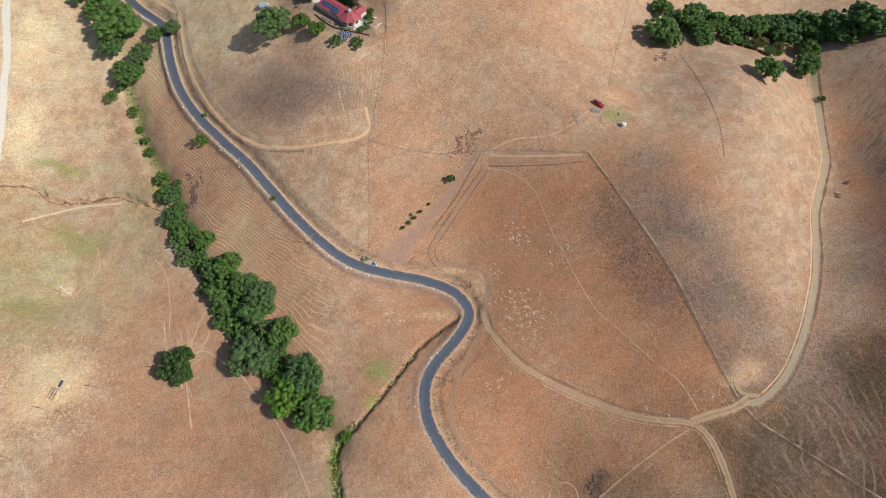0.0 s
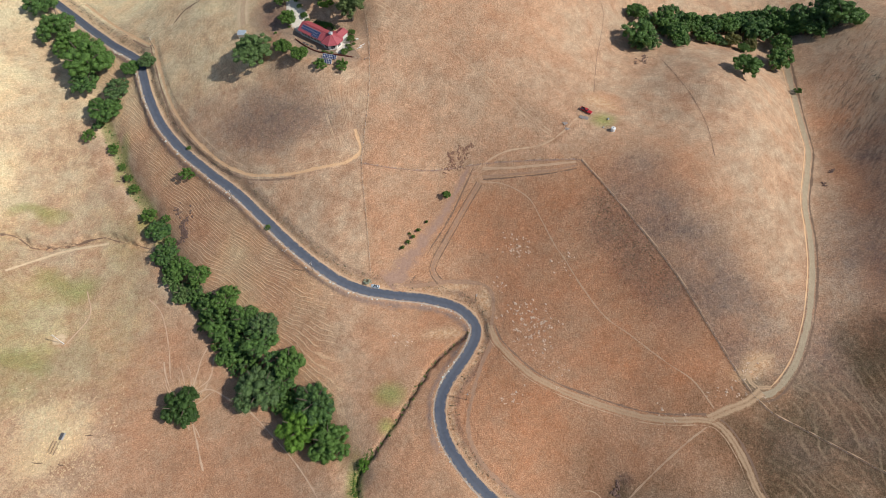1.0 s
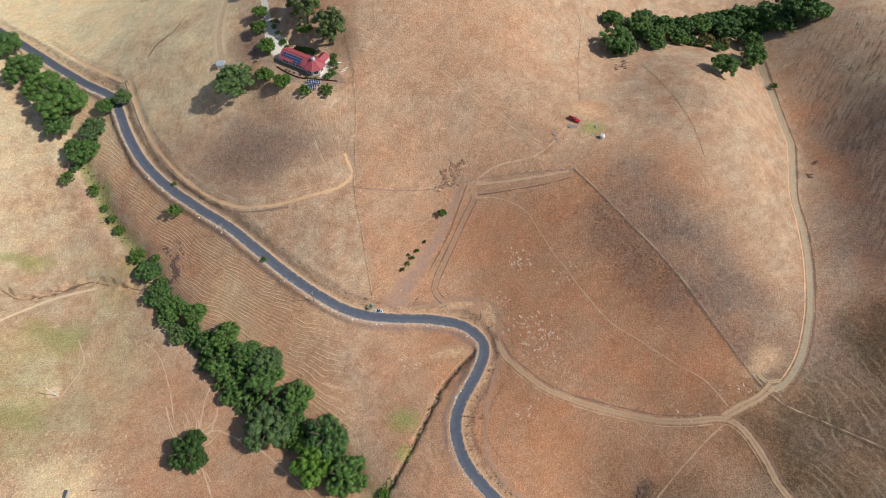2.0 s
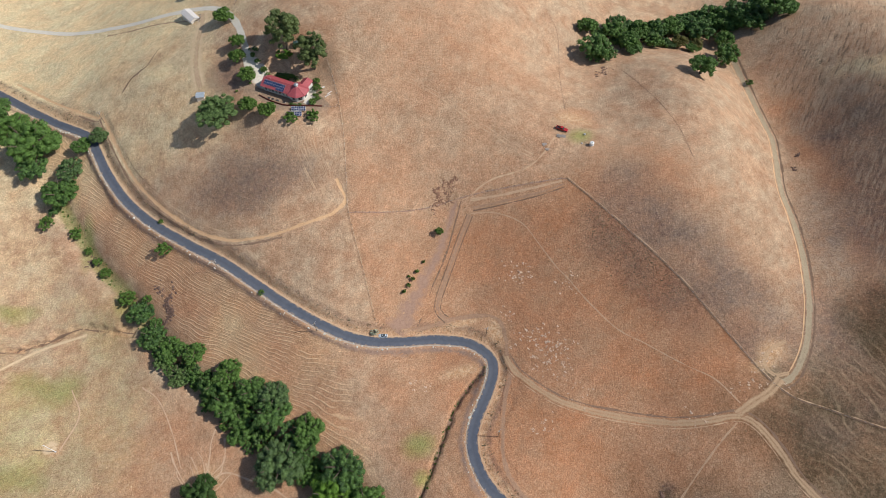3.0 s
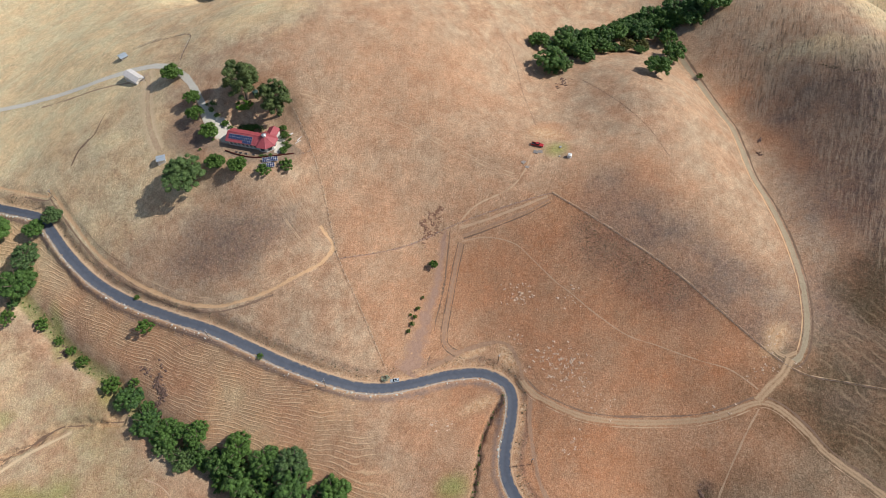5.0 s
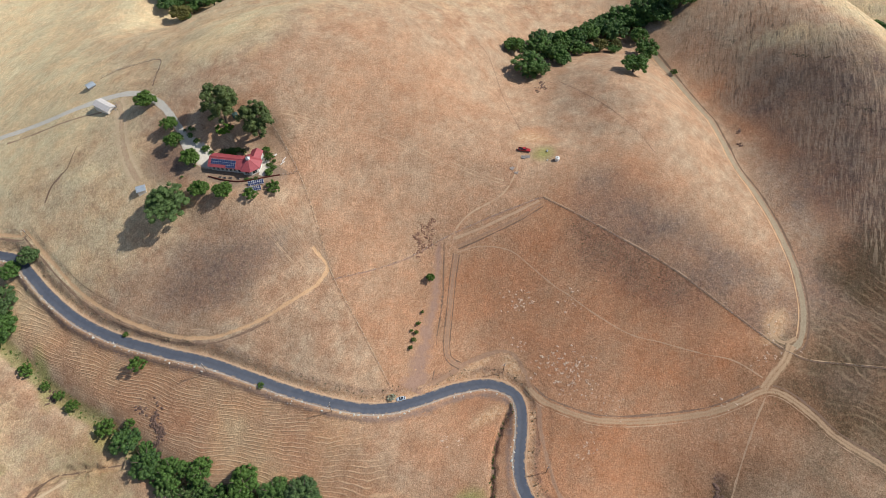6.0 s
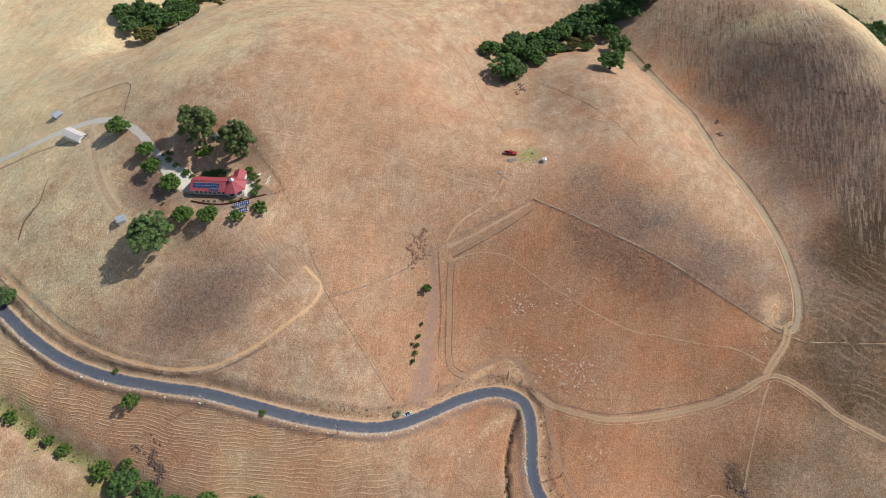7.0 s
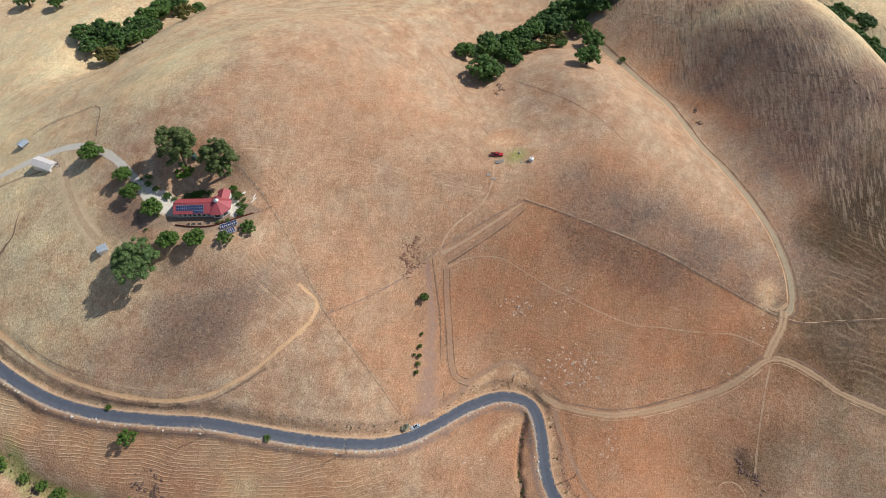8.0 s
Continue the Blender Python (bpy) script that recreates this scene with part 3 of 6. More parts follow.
def tints(x, y):
    out = {k: np.zeros(x.shape) for k in TINTS}
    jx, jy = x + 11 * wobble(x, y, 23.0, 3.3) + 4 * wobble(x, y, 8.0, 1.1), y + 11 * wobble(x, y, 21.0, 8.1) + 4 * wobble(x, y, 7.0, 2.2)
    for name, blobs in PATCHES.items():
        for bx, by, rx, ry, turn in blobs:
            c, s = math.cos(radians(turn)), math.sin(radians(turn))
            k = 1.0 if name in ("green", "bare", "rust") and rx < 16 else 0.0
            wx, wy = (x + 0.4 * (jx - x), y + 0.4 * (jy - y)) if name == "dark" else (jx, jy)
            ux, uy = (x if k else wx) - bx, (y if k else wy) - by
            u, v = (ux * c + uy * s) / max(rx, 2), (-ux * s + uy * c) / max(ry, 2)
            power = 0.85 if name == "green" and rx > 12 else 0.55 if name == "rust" and rx > 16 else 0.8 if name == "dark" else 1.0
            out[name] = np.maximum(out[name], power * np.exp(-((u * u + v * v) ** 1.2)))
    # the field right of the middle fence is redder, the mown one left of it paler
    fx = np.interp(y, [165.1, 193.4, 222.1, 237.6, 268.8, 297.6], [-38.9, -39.4, -40.1, -37.6, -32.4, -32.0])
    hillside = np.where(y > 160, ramp(x - fx, -4, 3) * (0.62 + 0.38 * ramp(x - fx, 8, 60)), ramp(x, -75, -20) * (0.62 + 0.38 * ramp(x, -30, 20))) * (1 - ramp(x, 110, 170)) * ramp(y, 20, 70) * (1 - ramp(y, 195, 235))
    out["rust"] = np.maximum(out["rust"], (0.80 + 0.16 * wobble(x, y, 19.0, 3.0) + 0.1 * wobble(x, y, 47.0, 6.0)) * hillside)
    peach = ramp(x - fx, -3, 2) * (1 - ramp(x, 60, 120)) * ramp(y, 190, 215) * (1 - ramp(y, 300, 420))
    out["rust"] = np.maximum(out["rust"], (0.28 + 0.14 * wobble(x, y, 26.0, 1.5)) * peach)
    meadow = (1 - ramp(x, -90, -50)) * (1 - ramp(y, 120, 165)) * ramp(x, -200, -160)
    out["rust"] = np.maximum(out["rust"], (0.45 + 0.15 * wobble(x, y, 21.0, 2.2)) * meadow)
    d, side, s = near(x, y, CREEK_LINE, 90.0)
    bank = np.where(side > 0, 1 - ramp(d, 55, 88), 0) * ramp(d, 4, 12)
    r, rside, rs = near(x, y, ROAD_LINE, 16.0)
    rf, rfs, rfl = near(x, y, ROAD_LINE[::4], 150.0)
    bank = bank * np.where((rfs > 0) & (rf < 149), 0, 1) * np.where(y > 60, 1, 0) * (1 - ramp(x, -75, -42))
    out["rust"] = np.maximum(out["rust"], 0.58 * bank)
    out["pale"] = np.maximum(out["pale"], (0.28 + 0.2 * wobble(x, y, 17.0, 2.7)) * bank)
    out["terrace"] = np.maximum(bank, 0.35 * ramp(x, 120, 150) * (1 - ramp(y, 70, 110)))
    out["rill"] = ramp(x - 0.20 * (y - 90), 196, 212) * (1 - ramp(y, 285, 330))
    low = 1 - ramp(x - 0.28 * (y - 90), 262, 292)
    # dark scrub on the far slope, with part of its shade painted in
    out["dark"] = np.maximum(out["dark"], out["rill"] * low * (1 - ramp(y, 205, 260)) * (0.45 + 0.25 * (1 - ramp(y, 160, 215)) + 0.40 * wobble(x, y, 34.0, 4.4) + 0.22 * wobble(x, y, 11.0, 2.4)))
    foot = ramp(x - 0.20 * (y - 90), 186, 200) * (1 - ramp(x - 0.20 * (y - 90), 208, 232)) * (1 - ramp(y, 250, 300))
    out["rust"] = np.maximum(out["rust"], (0.55 + 0.3 * wobble(x, y, 15.0, 7.7)) * foot)
    # the crest above it is painted paler, as the sun lights it
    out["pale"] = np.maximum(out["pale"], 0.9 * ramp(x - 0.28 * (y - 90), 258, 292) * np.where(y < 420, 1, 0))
    # a purple-brown band lies along the upper side of the hill fence
    fd, fside, fs = near(x, y, FENCE_HILL_LINE, 60.0)
    grain = 0.82 + 0.25 * wobble(x * 1.0 + 2 * y, y - 0.6 * x, 22.0, 6.0)
    upper = np.where((fside > 0) & (fd < 59), 1 - ramp(fd, 16, 46), 0) * ramp(fs, 2, 25) * (1 - ramp(fs, 130, 150)) * grain
    lower = np.where((fside < 0) & (fd < 59), 1 - ramp(fd, 6, 34), 0) * ramp(fs, 6, 30) * (1 - ramp(fs, 80, 120)) * grain
    out["dark"] = np.maximum(out["dark"], np.maximum(0.72 * upper, 0.60 * lower))
    out["rust"] = out["rust"] * (1 - 0.8 * np.clip(upper, 0, 1))
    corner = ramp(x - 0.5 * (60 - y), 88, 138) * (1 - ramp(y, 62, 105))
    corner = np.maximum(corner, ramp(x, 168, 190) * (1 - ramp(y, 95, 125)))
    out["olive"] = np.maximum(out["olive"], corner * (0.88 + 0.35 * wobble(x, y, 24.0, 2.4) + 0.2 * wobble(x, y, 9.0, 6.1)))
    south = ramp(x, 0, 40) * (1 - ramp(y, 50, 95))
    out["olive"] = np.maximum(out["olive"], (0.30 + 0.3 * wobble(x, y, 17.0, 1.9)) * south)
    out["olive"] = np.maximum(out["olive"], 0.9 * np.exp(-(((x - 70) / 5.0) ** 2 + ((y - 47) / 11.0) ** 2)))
    west = (1 - ramp(x, -130, -50)) * ramp(y, 325, 385)
    west = np.maximum(west, 0.50 * ramp(y, 320, 400) * (1 - 0.4 * ramp(x, -40, 60)))
    west = np.maximum(west, 0.55 * (1 - ramp(x, -105, -80)) * ramp(y, 262, 300))
    out["rust"] = out["rust"] * (1 - west)
    west = np.maximum(west, 0.35 * np.where((side < 0) & (d < 89), ramp(d, 6, 20), 0) * ramp(y, 130, 170))
    west = np.maximum(west, 0.28 * (1 - ramp(x, -225, -185)))
    out["pale"] = np.maximum(out["pale"], 1.0 * west)
    southwest = (1 - ramp(x, -150, -100)) * (1 - ramp(y, 200, 260))
    out["pale"] = out["pale"] * (1 - 0.55 * southwest)
    litter = np.exp(-(((jx + 199) / 19.0) ** 2 + ((jy - 97) / 21.0) ** 2) ** 1.5)
    out["pale"] = np.maximum(out["pale"], 0.95 * litter)
    out["green"] = np.maximum(out["green"], 0.40 * southwest * (1 - ramp(x, -185, -140)) * ramp(y, 95, 130) * (0.8 + 0.5 * wobble(x, y, 31.0, 5.2)))
    # road cut: earth on the uphill side
    cut = np.where(rside > 0, ramp(r, 2.8, 3.6) * (1 - ramp(r, 6.0, 7.6)), ramp(r, 2.5, 3.2) * (1 - ramp(r, 3.4, 5.0)) * 0.7)
    out["bare"] = np.maximum(out["bare"], cut * (0.55 + 0.35 * wobble(x, y, 3.0, 5.0)))
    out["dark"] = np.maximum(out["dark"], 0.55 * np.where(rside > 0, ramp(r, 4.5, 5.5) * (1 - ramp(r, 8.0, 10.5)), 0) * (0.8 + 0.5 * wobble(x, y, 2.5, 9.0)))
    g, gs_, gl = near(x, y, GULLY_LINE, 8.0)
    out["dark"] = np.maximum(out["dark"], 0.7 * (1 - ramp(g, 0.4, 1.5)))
    w, ws_, wl = near(x, y, WASH_LINE, 8.0)
    out["bare"] = np.maximum(out["bare"], 0.3 * (1 - ramp(w, 0.6, 2.6)))
    out["green"] = np.maximum(out["green"], 0.75 * np.where(d < 89, (1 - ramp(d, 2.0, 5.5)), 0) * np.where((y > 200) & (y < 300), 1, 0.3))
    for k in out:
        out[k] = np.clip(out[k], 0, 1)
    return out


def sheet(name, verts, faces, mat, extra=None, smooth_faces=True):
    """A draped mesh that carries the tints of the ground it lies on."""
    me = bpy.data.meshes.new(name)
    v = np.asarray(verts, np.float32)
    f = np.asarray(faces, np.int32)
    me.vertices.add(len(v))
    me.vertices.foreach_set("co", v.ravel())
    me.loops.add(f.size)
    me.loops.foreach_set("vertex_index", f.ravel())
    me.polygons.add(len(f))
    me.polygons.foreach_set("loop_start", np.arange(0, f.size, f.shape[1], dtype=np.int32))
    me.polygons.foreach_set("use_smooth", np.full(len(f), smooth_faces))
    me.update(calc_edges=True)
    data = tints(v[:, 0].astype(float), v[:, 1].astype(float))
    data.update(extra or {})
    for k, a in data.items():
        me.attributes.new(k, "FLOAT", "POINT").data.foreach_set("value", np.asarray(a, np.float32))
    me.materials.append(mat)
    return new(name, me)


def grid_faces(m, n):
    k = np.arange(m * n).reshape(m, n)
    return np.stack([k[:-1, :-1], k[:-1, 1:], k[1:, 1:], k[1:, :-1]], -1).reshape(-1, 4)


def graded(stops, far):
    """Coordinates that are close together in the middle and spread out towards the horizon."""
    v = []
    for a, b, step in stops:
        v += list(np.arange(a, b, step))
    lo, hi, s = v[0], v[-1], stops[0][2]
    left, right = [], []
    while lo > -far or hi < far:
        s *= 1.10
        lo, hi = lo - s, hi + s
        left.append(lo)
        right.append(hi)
    return np.array(left[::-1] + v + right)


gx = graded([(-300, -250, 2.0), (-250, 230, 1.0), (230, 330, 1.8)], 4500)
gy = graded([(0, 40, 2.0), (40, 330, 1.0), (330, 540, 2.0)], 4500)
X, Y = np.meshgrid(gx, gy)
Z = height(X.ravel(), Y.ravel())
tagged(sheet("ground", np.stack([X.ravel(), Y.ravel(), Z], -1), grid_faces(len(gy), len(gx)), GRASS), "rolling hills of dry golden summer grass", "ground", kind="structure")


def strip(name, line, width, mat, lift=0.09, step=2.0, ragged=0.22, level=None, across=7, seed=0):
    """A track laid over the ground along a line."""
    p = smooth(line, step)
    d = np.gradient(p, axis=0)
    n = np.stack([-d[:, 1], d[:, 0]], -1) / (np.hypot(d[:, 0], d[:, 1])[:, None] + 1e-9)
    rng = np.random.RandomState(seed + len(p))
    u = np.linspace(-1, 1, across)
    if isinstance(width, list):
        t = np.linspace(0, len(width) - 1, len(p))
        width = np.interp(t, np.arange(len(width)), width)[:, None]
    jag = np.stack([np.convolve(np.pad(rng.uniform(-1, 1, len(p)), 3, "edge"), np.ones(7) / 3.5, "valid") for _ in (0, 1)], -1)
    wv = width / 2 * (1 + ragged * jag)
    pts = p[:, None, :] + n[:, None, :] * np.where(u < 0, -u[None, :] * -wv[:, :1], u[None, :] * wv[:, 1:])[:, :, None]
    x, y = pts[..., 0].ravel(), pts[..., 1].ravel()
    if level is None:
        z = height(x, y) + lift
    else:
        z = np.repeat(level, across) - 0.03 * np.tile(np.abs(u) ** 2, len(p))
    ee = np.tile(np.abs(u), len(p))
    rut = np.tile(np.exp(-(((u) / 0.22) ** 2)), len(p))
    return tagged(sheet(name, np.stack([x, y, z], -1), grid_faces(len(p), across), mat, {"edge": ee, "rut": rut, "lane": np.tile(u, len(p))}), kind="structure")


rng_s = np.random.RandomState(9)


def tag_road(ob, label, category="track"):
    return tagged(ob, label, category, kind="structure")


tag_road(strip("road", ROAD, 5.3, ASPHALT, level=ROAD_Z, across=9, ragged=0.02), "narrow winding grey asphalt country road", "road")
_d = np.gradient(ROAD_LINE, axis=0)
_n = np.stack([_d[:, 1], -_d[:, 0]], -1) / np.hypot(_d[:, 0], _d[:, 1])[:, None]
tag_road(strip("road_scrub_verge", (ROAD_LINE + _n * 5.2)[50:-110:3].tolist(), 5.2, SCRUB_BAND, lift=0.05, ragged=0.4, across=9), "grey-brown scrubby verge below the road", "verge")
tag_road(strip("road_verge_lower", (ROAD_LINE + _n * 2.9)[8:-20:3].tolist(), 1.2, VERGE, lift=0.06, ragged=0.5), "pale gravel verge on the downhill road side", "verge")
tag_road(strip("road_verge_upper", (ROAD_LINE - _n * 3.1)[8:-20:3].tolist(), 1.1, SOIL, lift=0.06), "tan earth verge on the uphill road side", "verge")
def beside(line, off):
    """The same line, so far to its left."""
    p = smooth(line, 4.0)
    d = np.gradient(p, axis=0)
    n = np.stack([-d[:, 1], d[:, 0]], -1) / (np.hypot(d[:, 0], d[:, 1])[:, None] + 1e-9)
    return (p + n * off).tolist()


tag_road(strip("house_yard", [(-77.2, 310.6), (-70.1, 298.8), (-60.0, 286.7), (-47.0, 280.9), (-40.0, 283.5)], [16.0, 24.0, 26.0, 24.0, 16.0], PLOUGHED, across=21, lift=0.05), "bare brown stony yard round the farmhouse", "yard")
tag_road(strip("driveway_bank", DRIVE_BANK, 1.6, BROWN_LANE, lift=0.06), "weedy dark bank below the driveway", "bank")
tag_road(strip("dry_rut", RUT, [1.0, 1.8, 2.0, 1.5, 1.2, 0.8], DITCH, ragged=0.5, step=1.0), "dark narrow rut washed in the slope", "rut")
tag_road(strip("driveway", DRIVE, 4.4, PALE_GRAVEL, ragged=0.06), "pale gravel driveway up to the farmhouse", "driveway")
tag_road(strip("driveway_lower", LOWER_DRIVE, 4.6, PALE_GRAVEL), "pale gravel driveway across the grass slope", "driveway")
tag_road(strip("farm_track_bed", FARM, 9.5, BERM, lift=0.06), "pale worn ground along the farm track")
tag_road(strip("farm_track", FARM, 3.4, SOIL, lift=0.10), "worn earth farm track beside the shed")
# this dark strip paints the shade under the bank of the wash
tag_road(strip("wash_bank_shade", WASH, [1.2, 2.6, 2.2, 2.8, 2.0, 1.6, 1.0], DITCH, ragged=0.7, step=1.0, lift=0.06), "dark painted shade along the broken edge of a dry wash", "rut")
tag_road(strip("loop_track_edge", beside(LOOP[2:-2], 3.6), 0.9, FAINT_SOIL, step=1.5), "thin worn line beside the loop track", "trail")
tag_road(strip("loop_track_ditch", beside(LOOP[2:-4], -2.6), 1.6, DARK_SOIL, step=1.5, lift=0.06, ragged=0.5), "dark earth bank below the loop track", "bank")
tag_road(strip("loop_track", LOOP, 2.6, ORANGE_SOIL), "orange earth track cut round the knoll")
tag_road(strip("bend_track", BEND_TRACK, 3.0, BROWN_LANE), "faint earth track above the road bend")
tag_road(strip("lane_west", LANE_A, [17.0, 15.0, 10.5, 8.6, 7.0, 5.6], GREY_SOIL, across=11), "bare dark earth lane up the hollow")
_p = smooth(LANE_A, 4.0)
_g = np.gradient(_p, axis=0)
_w = np.interp(np.linspace(0, 5, len(_p)), range(6), [17.0, 15.0, 10.5, 8.6, 7.0, 5.6])
_edge = _p + np.stack([_g[:, 1], -_g[:, 0]], -1) / np.hypot(_g[:, 0], _g[:, 1])[:, None] * (_w[:, None] * 0.46)
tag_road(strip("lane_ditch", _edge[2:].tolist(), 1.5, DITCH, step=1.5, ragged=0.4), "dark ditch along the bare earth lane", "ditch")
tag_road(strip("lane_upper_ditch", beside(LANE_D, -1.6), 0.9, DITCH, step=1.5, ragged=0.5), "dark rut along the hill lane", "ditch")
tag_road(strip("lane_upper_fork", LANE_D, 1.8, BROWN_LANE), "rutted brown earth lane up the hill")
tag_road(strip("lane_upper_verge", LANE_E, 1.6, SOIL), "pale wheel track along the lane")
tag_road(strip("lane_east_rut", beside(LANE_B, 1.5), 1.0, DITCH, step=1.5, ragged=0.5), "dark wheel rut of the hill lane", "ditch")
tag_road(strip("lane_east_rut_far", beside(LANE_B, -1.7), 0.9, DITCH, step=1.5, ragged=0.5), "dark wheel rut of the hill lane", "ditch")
tag_road(strip("lane_east", LANE_B, 3.0, BROWN_LANE, lift=0.07), "rutted dark earth lane up the hill")
tag_road(strip("lane_upper", LANE_C, 1.7, FAINT_SOIL), "faint wheel track to the parked truck")
tag_road(strip("dirt_track_edge", beside(DIRT, -2.3), 0.9, FAINT_SOIL, step=1.5), "pale lip along the dirt track", "trail")
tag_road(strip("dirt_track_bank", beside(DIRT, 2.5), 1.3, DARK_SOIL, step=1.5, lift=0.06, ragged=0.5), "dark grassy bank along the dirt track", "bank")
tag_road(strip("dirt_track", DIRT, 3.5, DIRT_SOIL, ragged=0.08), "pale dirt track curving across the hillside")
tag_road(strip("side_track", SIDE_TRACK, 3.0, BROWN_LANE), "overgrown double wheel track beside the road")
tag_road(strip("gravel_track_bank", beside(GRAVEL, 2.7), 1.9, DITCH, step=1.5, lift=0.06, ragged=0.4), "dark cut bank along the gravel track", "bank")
tag_road(strip("gravel_track_lip", beside(GRAVEL, -2.5), 1.0, ORANGE_SOIL, step=1.5, lift=0.06, ragged=0.4), "orange earth lip of the gravel track", "bank")
tag_road(strip("gravel_track", GRAVEL, 3.4, TAN_GRAVEL, ragged=0.06), "tan gravel track along the valley floor")
tag_road(strip("turning_loop", GRAVEL_LOOP, 2.2, DIRT_SOIL), "small gravel turning loop at the track end")
tag_road(strip("link_track", LINK, 5.0, DIRT_SOIL), "grassy link between two dirt tracks")
for nm, ln, wd, mt in (("hill_trail", TRAIL_HILL, 0.75, SOIL), ("low_trail", TRAIL_LOW, 1.2, SOIL), ("house_trail", TRAIL_HOUSE, 1.3, FAINT_SOIL), ("house_trail_far", beside(TRAIL_HOUSE, 1.9), 0.9, FAINT_SOIL), ("cow_trail_west", COW_A, 1.8, BERM), ("cow_trail_mast", COW_B, 1.0, CATTLE_SOIL), ("cow_trail_oak", COW_C, 1.3, CATTLE_SOIL), ("cow_trail_creek", COW_D, 1.1, CATTLE_SOIL), ("cow_trail_north", COW_G, 1.0, CATTLE_SOIL), ("cow_trail_south", COW_H, 1.1, CATTLE_SOIL), ("cow_trail_shade", COW_I, 1.3, CATTLE_SOIL), ("cow_trail_top", COW_E, 0.55, DARK_SOIL), ("cow_trail_ridge", COW_F, 0.5, DARK_SOIL), ("fence_trail_hill", FENCE_HILL, 0.9, DITCH), ("fence_trail_hill_side", beside(FENCE_HILL, 0.9), 0.8, FAINT_SOIL), ("fence_trail_mid", FENCE_MID, 0.7, FAINT_SOIL), ("fence_trail_across", FENCE_ACROSS, 1.0, GREY_SOIL), ("fence_trail_up", FENCE_UP, 0.9, DARK_SOIL)):
    tag_road(strip(nm, ln, wd, mt, across=5, ragged=0.3, step=1.5), "thin trodden trail through dry grass", "trail")
for i in range(30):
    w = i / 29
    top = (-61.5 + 25.0 * w + rng_s.uniform(-0.6, 0.6), 270.0 - 6.0 * w + rng_s.uniform(-6, 3))
    foot = (-53.0 + 13.5 * w + rng_s.uniform(-0.6, 0.6), 228.0 + 6.0 * w + rng_s.uniform(0, 14))
    m = (0.5 * (top[0] + foot[0]) + rng_s.uniform(-0.9, 0.9), 0.5 * (top[1] + foot[1]))
    tag_road(strip("mown_stripe", [top, m, foot], rng_s.uniform(0.4, 0.75), FAINT_SOIL, across=5, ragged=0.5, step=1.5), "pale mown stripe in the dry grass", "trail")
ring = [(55.4 + 6.4 * math.cos(a), 45.4 + 6.4 * math.sin(a)) for a in np.linspace(0, 6.283, 15)]
tag_road(strip("ring_track", ring, 1.1, FAINT_SOIL), "round pale worn ring in the grass", "trail")


# ---- small helpers for things ----
def empty(name, x, y, z=None, turn=0.0):
    e = new(name)
    e.matrix_world = pose(x, y, ground_z(x, y) if z is None else z, 0, 0, turn)
    return e


def part(name, bm, mat, parent, label="", smooth_faces=False):
    me = bpy.data.meshes.new(name)
    bmesh.ops.recalc_face_normals(bm, faces=bm.faces)
    bm.to_mesh(me)
    bm.free()
    if smooth_faces:
        me.polygons.foreach_set("use_smooth", [True] * len(me.polygons))
    me.materials.append(mat)
    ob = new(name, me)
    ob.parent = parent
    if label:
        ob["label"] = label
    return ob


def box(bm, x, y, z, sx, sy, sz, bevel=0.0, turn=0.0, tilt=0.0):
    """A block with its middle at x, y and its foot at z."""
    r = bmesh.ops.create_cube(bm, size=1.0)
    bmesh.ops.scale(bm, vec=(sx, sy, sz), verts=r["verts"])
    if bevel:
        es = list({e for v in r["verts"] for e in v.link_edges})
        g = bmesh.ops.bevel(bm, geom=es, offset=bevel, segments=1, affect="EDGES")
        vs = list({v for f in g["faces"] for v in f.verts})
    else:
        vs = r["verts"]
    bmesh.ops.transform(bm, matrix=pose(x, y, z + sz / 2, tilt, 0, turn), verts=vs)
    return bm


def rod(bm, a, b, r0, r1=None, n=7):
    """A tapered round bar from a to b."""
    a, b = Vector(a), Vector(b)
    m = Matrix.Translation((a + b) / 2) @ (b - a).to_track_quat("Z", "Y").to_matrix().to_4x4()
    bmesh.ops.create_cone(bm, cap_ends=True, segments=n, radius1=r0, radius2=r0 if r1 is None else r1, depth=(b - a).length, matrix=m)
    return bm


def loft(bm, rings):
    """A closed skin over rings of points."""
    vs = [[bm.verts.new(p) for p in ring_] for ring_ in rings]
    n = len(vs[0])
    for a, b in zip(vs[:-1], vs[1:]):
        for i in range(n):
            bm.faces.new((a[i], a[(i + 1) % n], b[(i + 1) % n], b[i]))
    bm.faces.new(vs[0][::-1])
    bm.faces.new(vs[-1])
    return bm


def poly(bm, pts):
    return bm.faces.new([bm.verts.new(p) for p in pts])


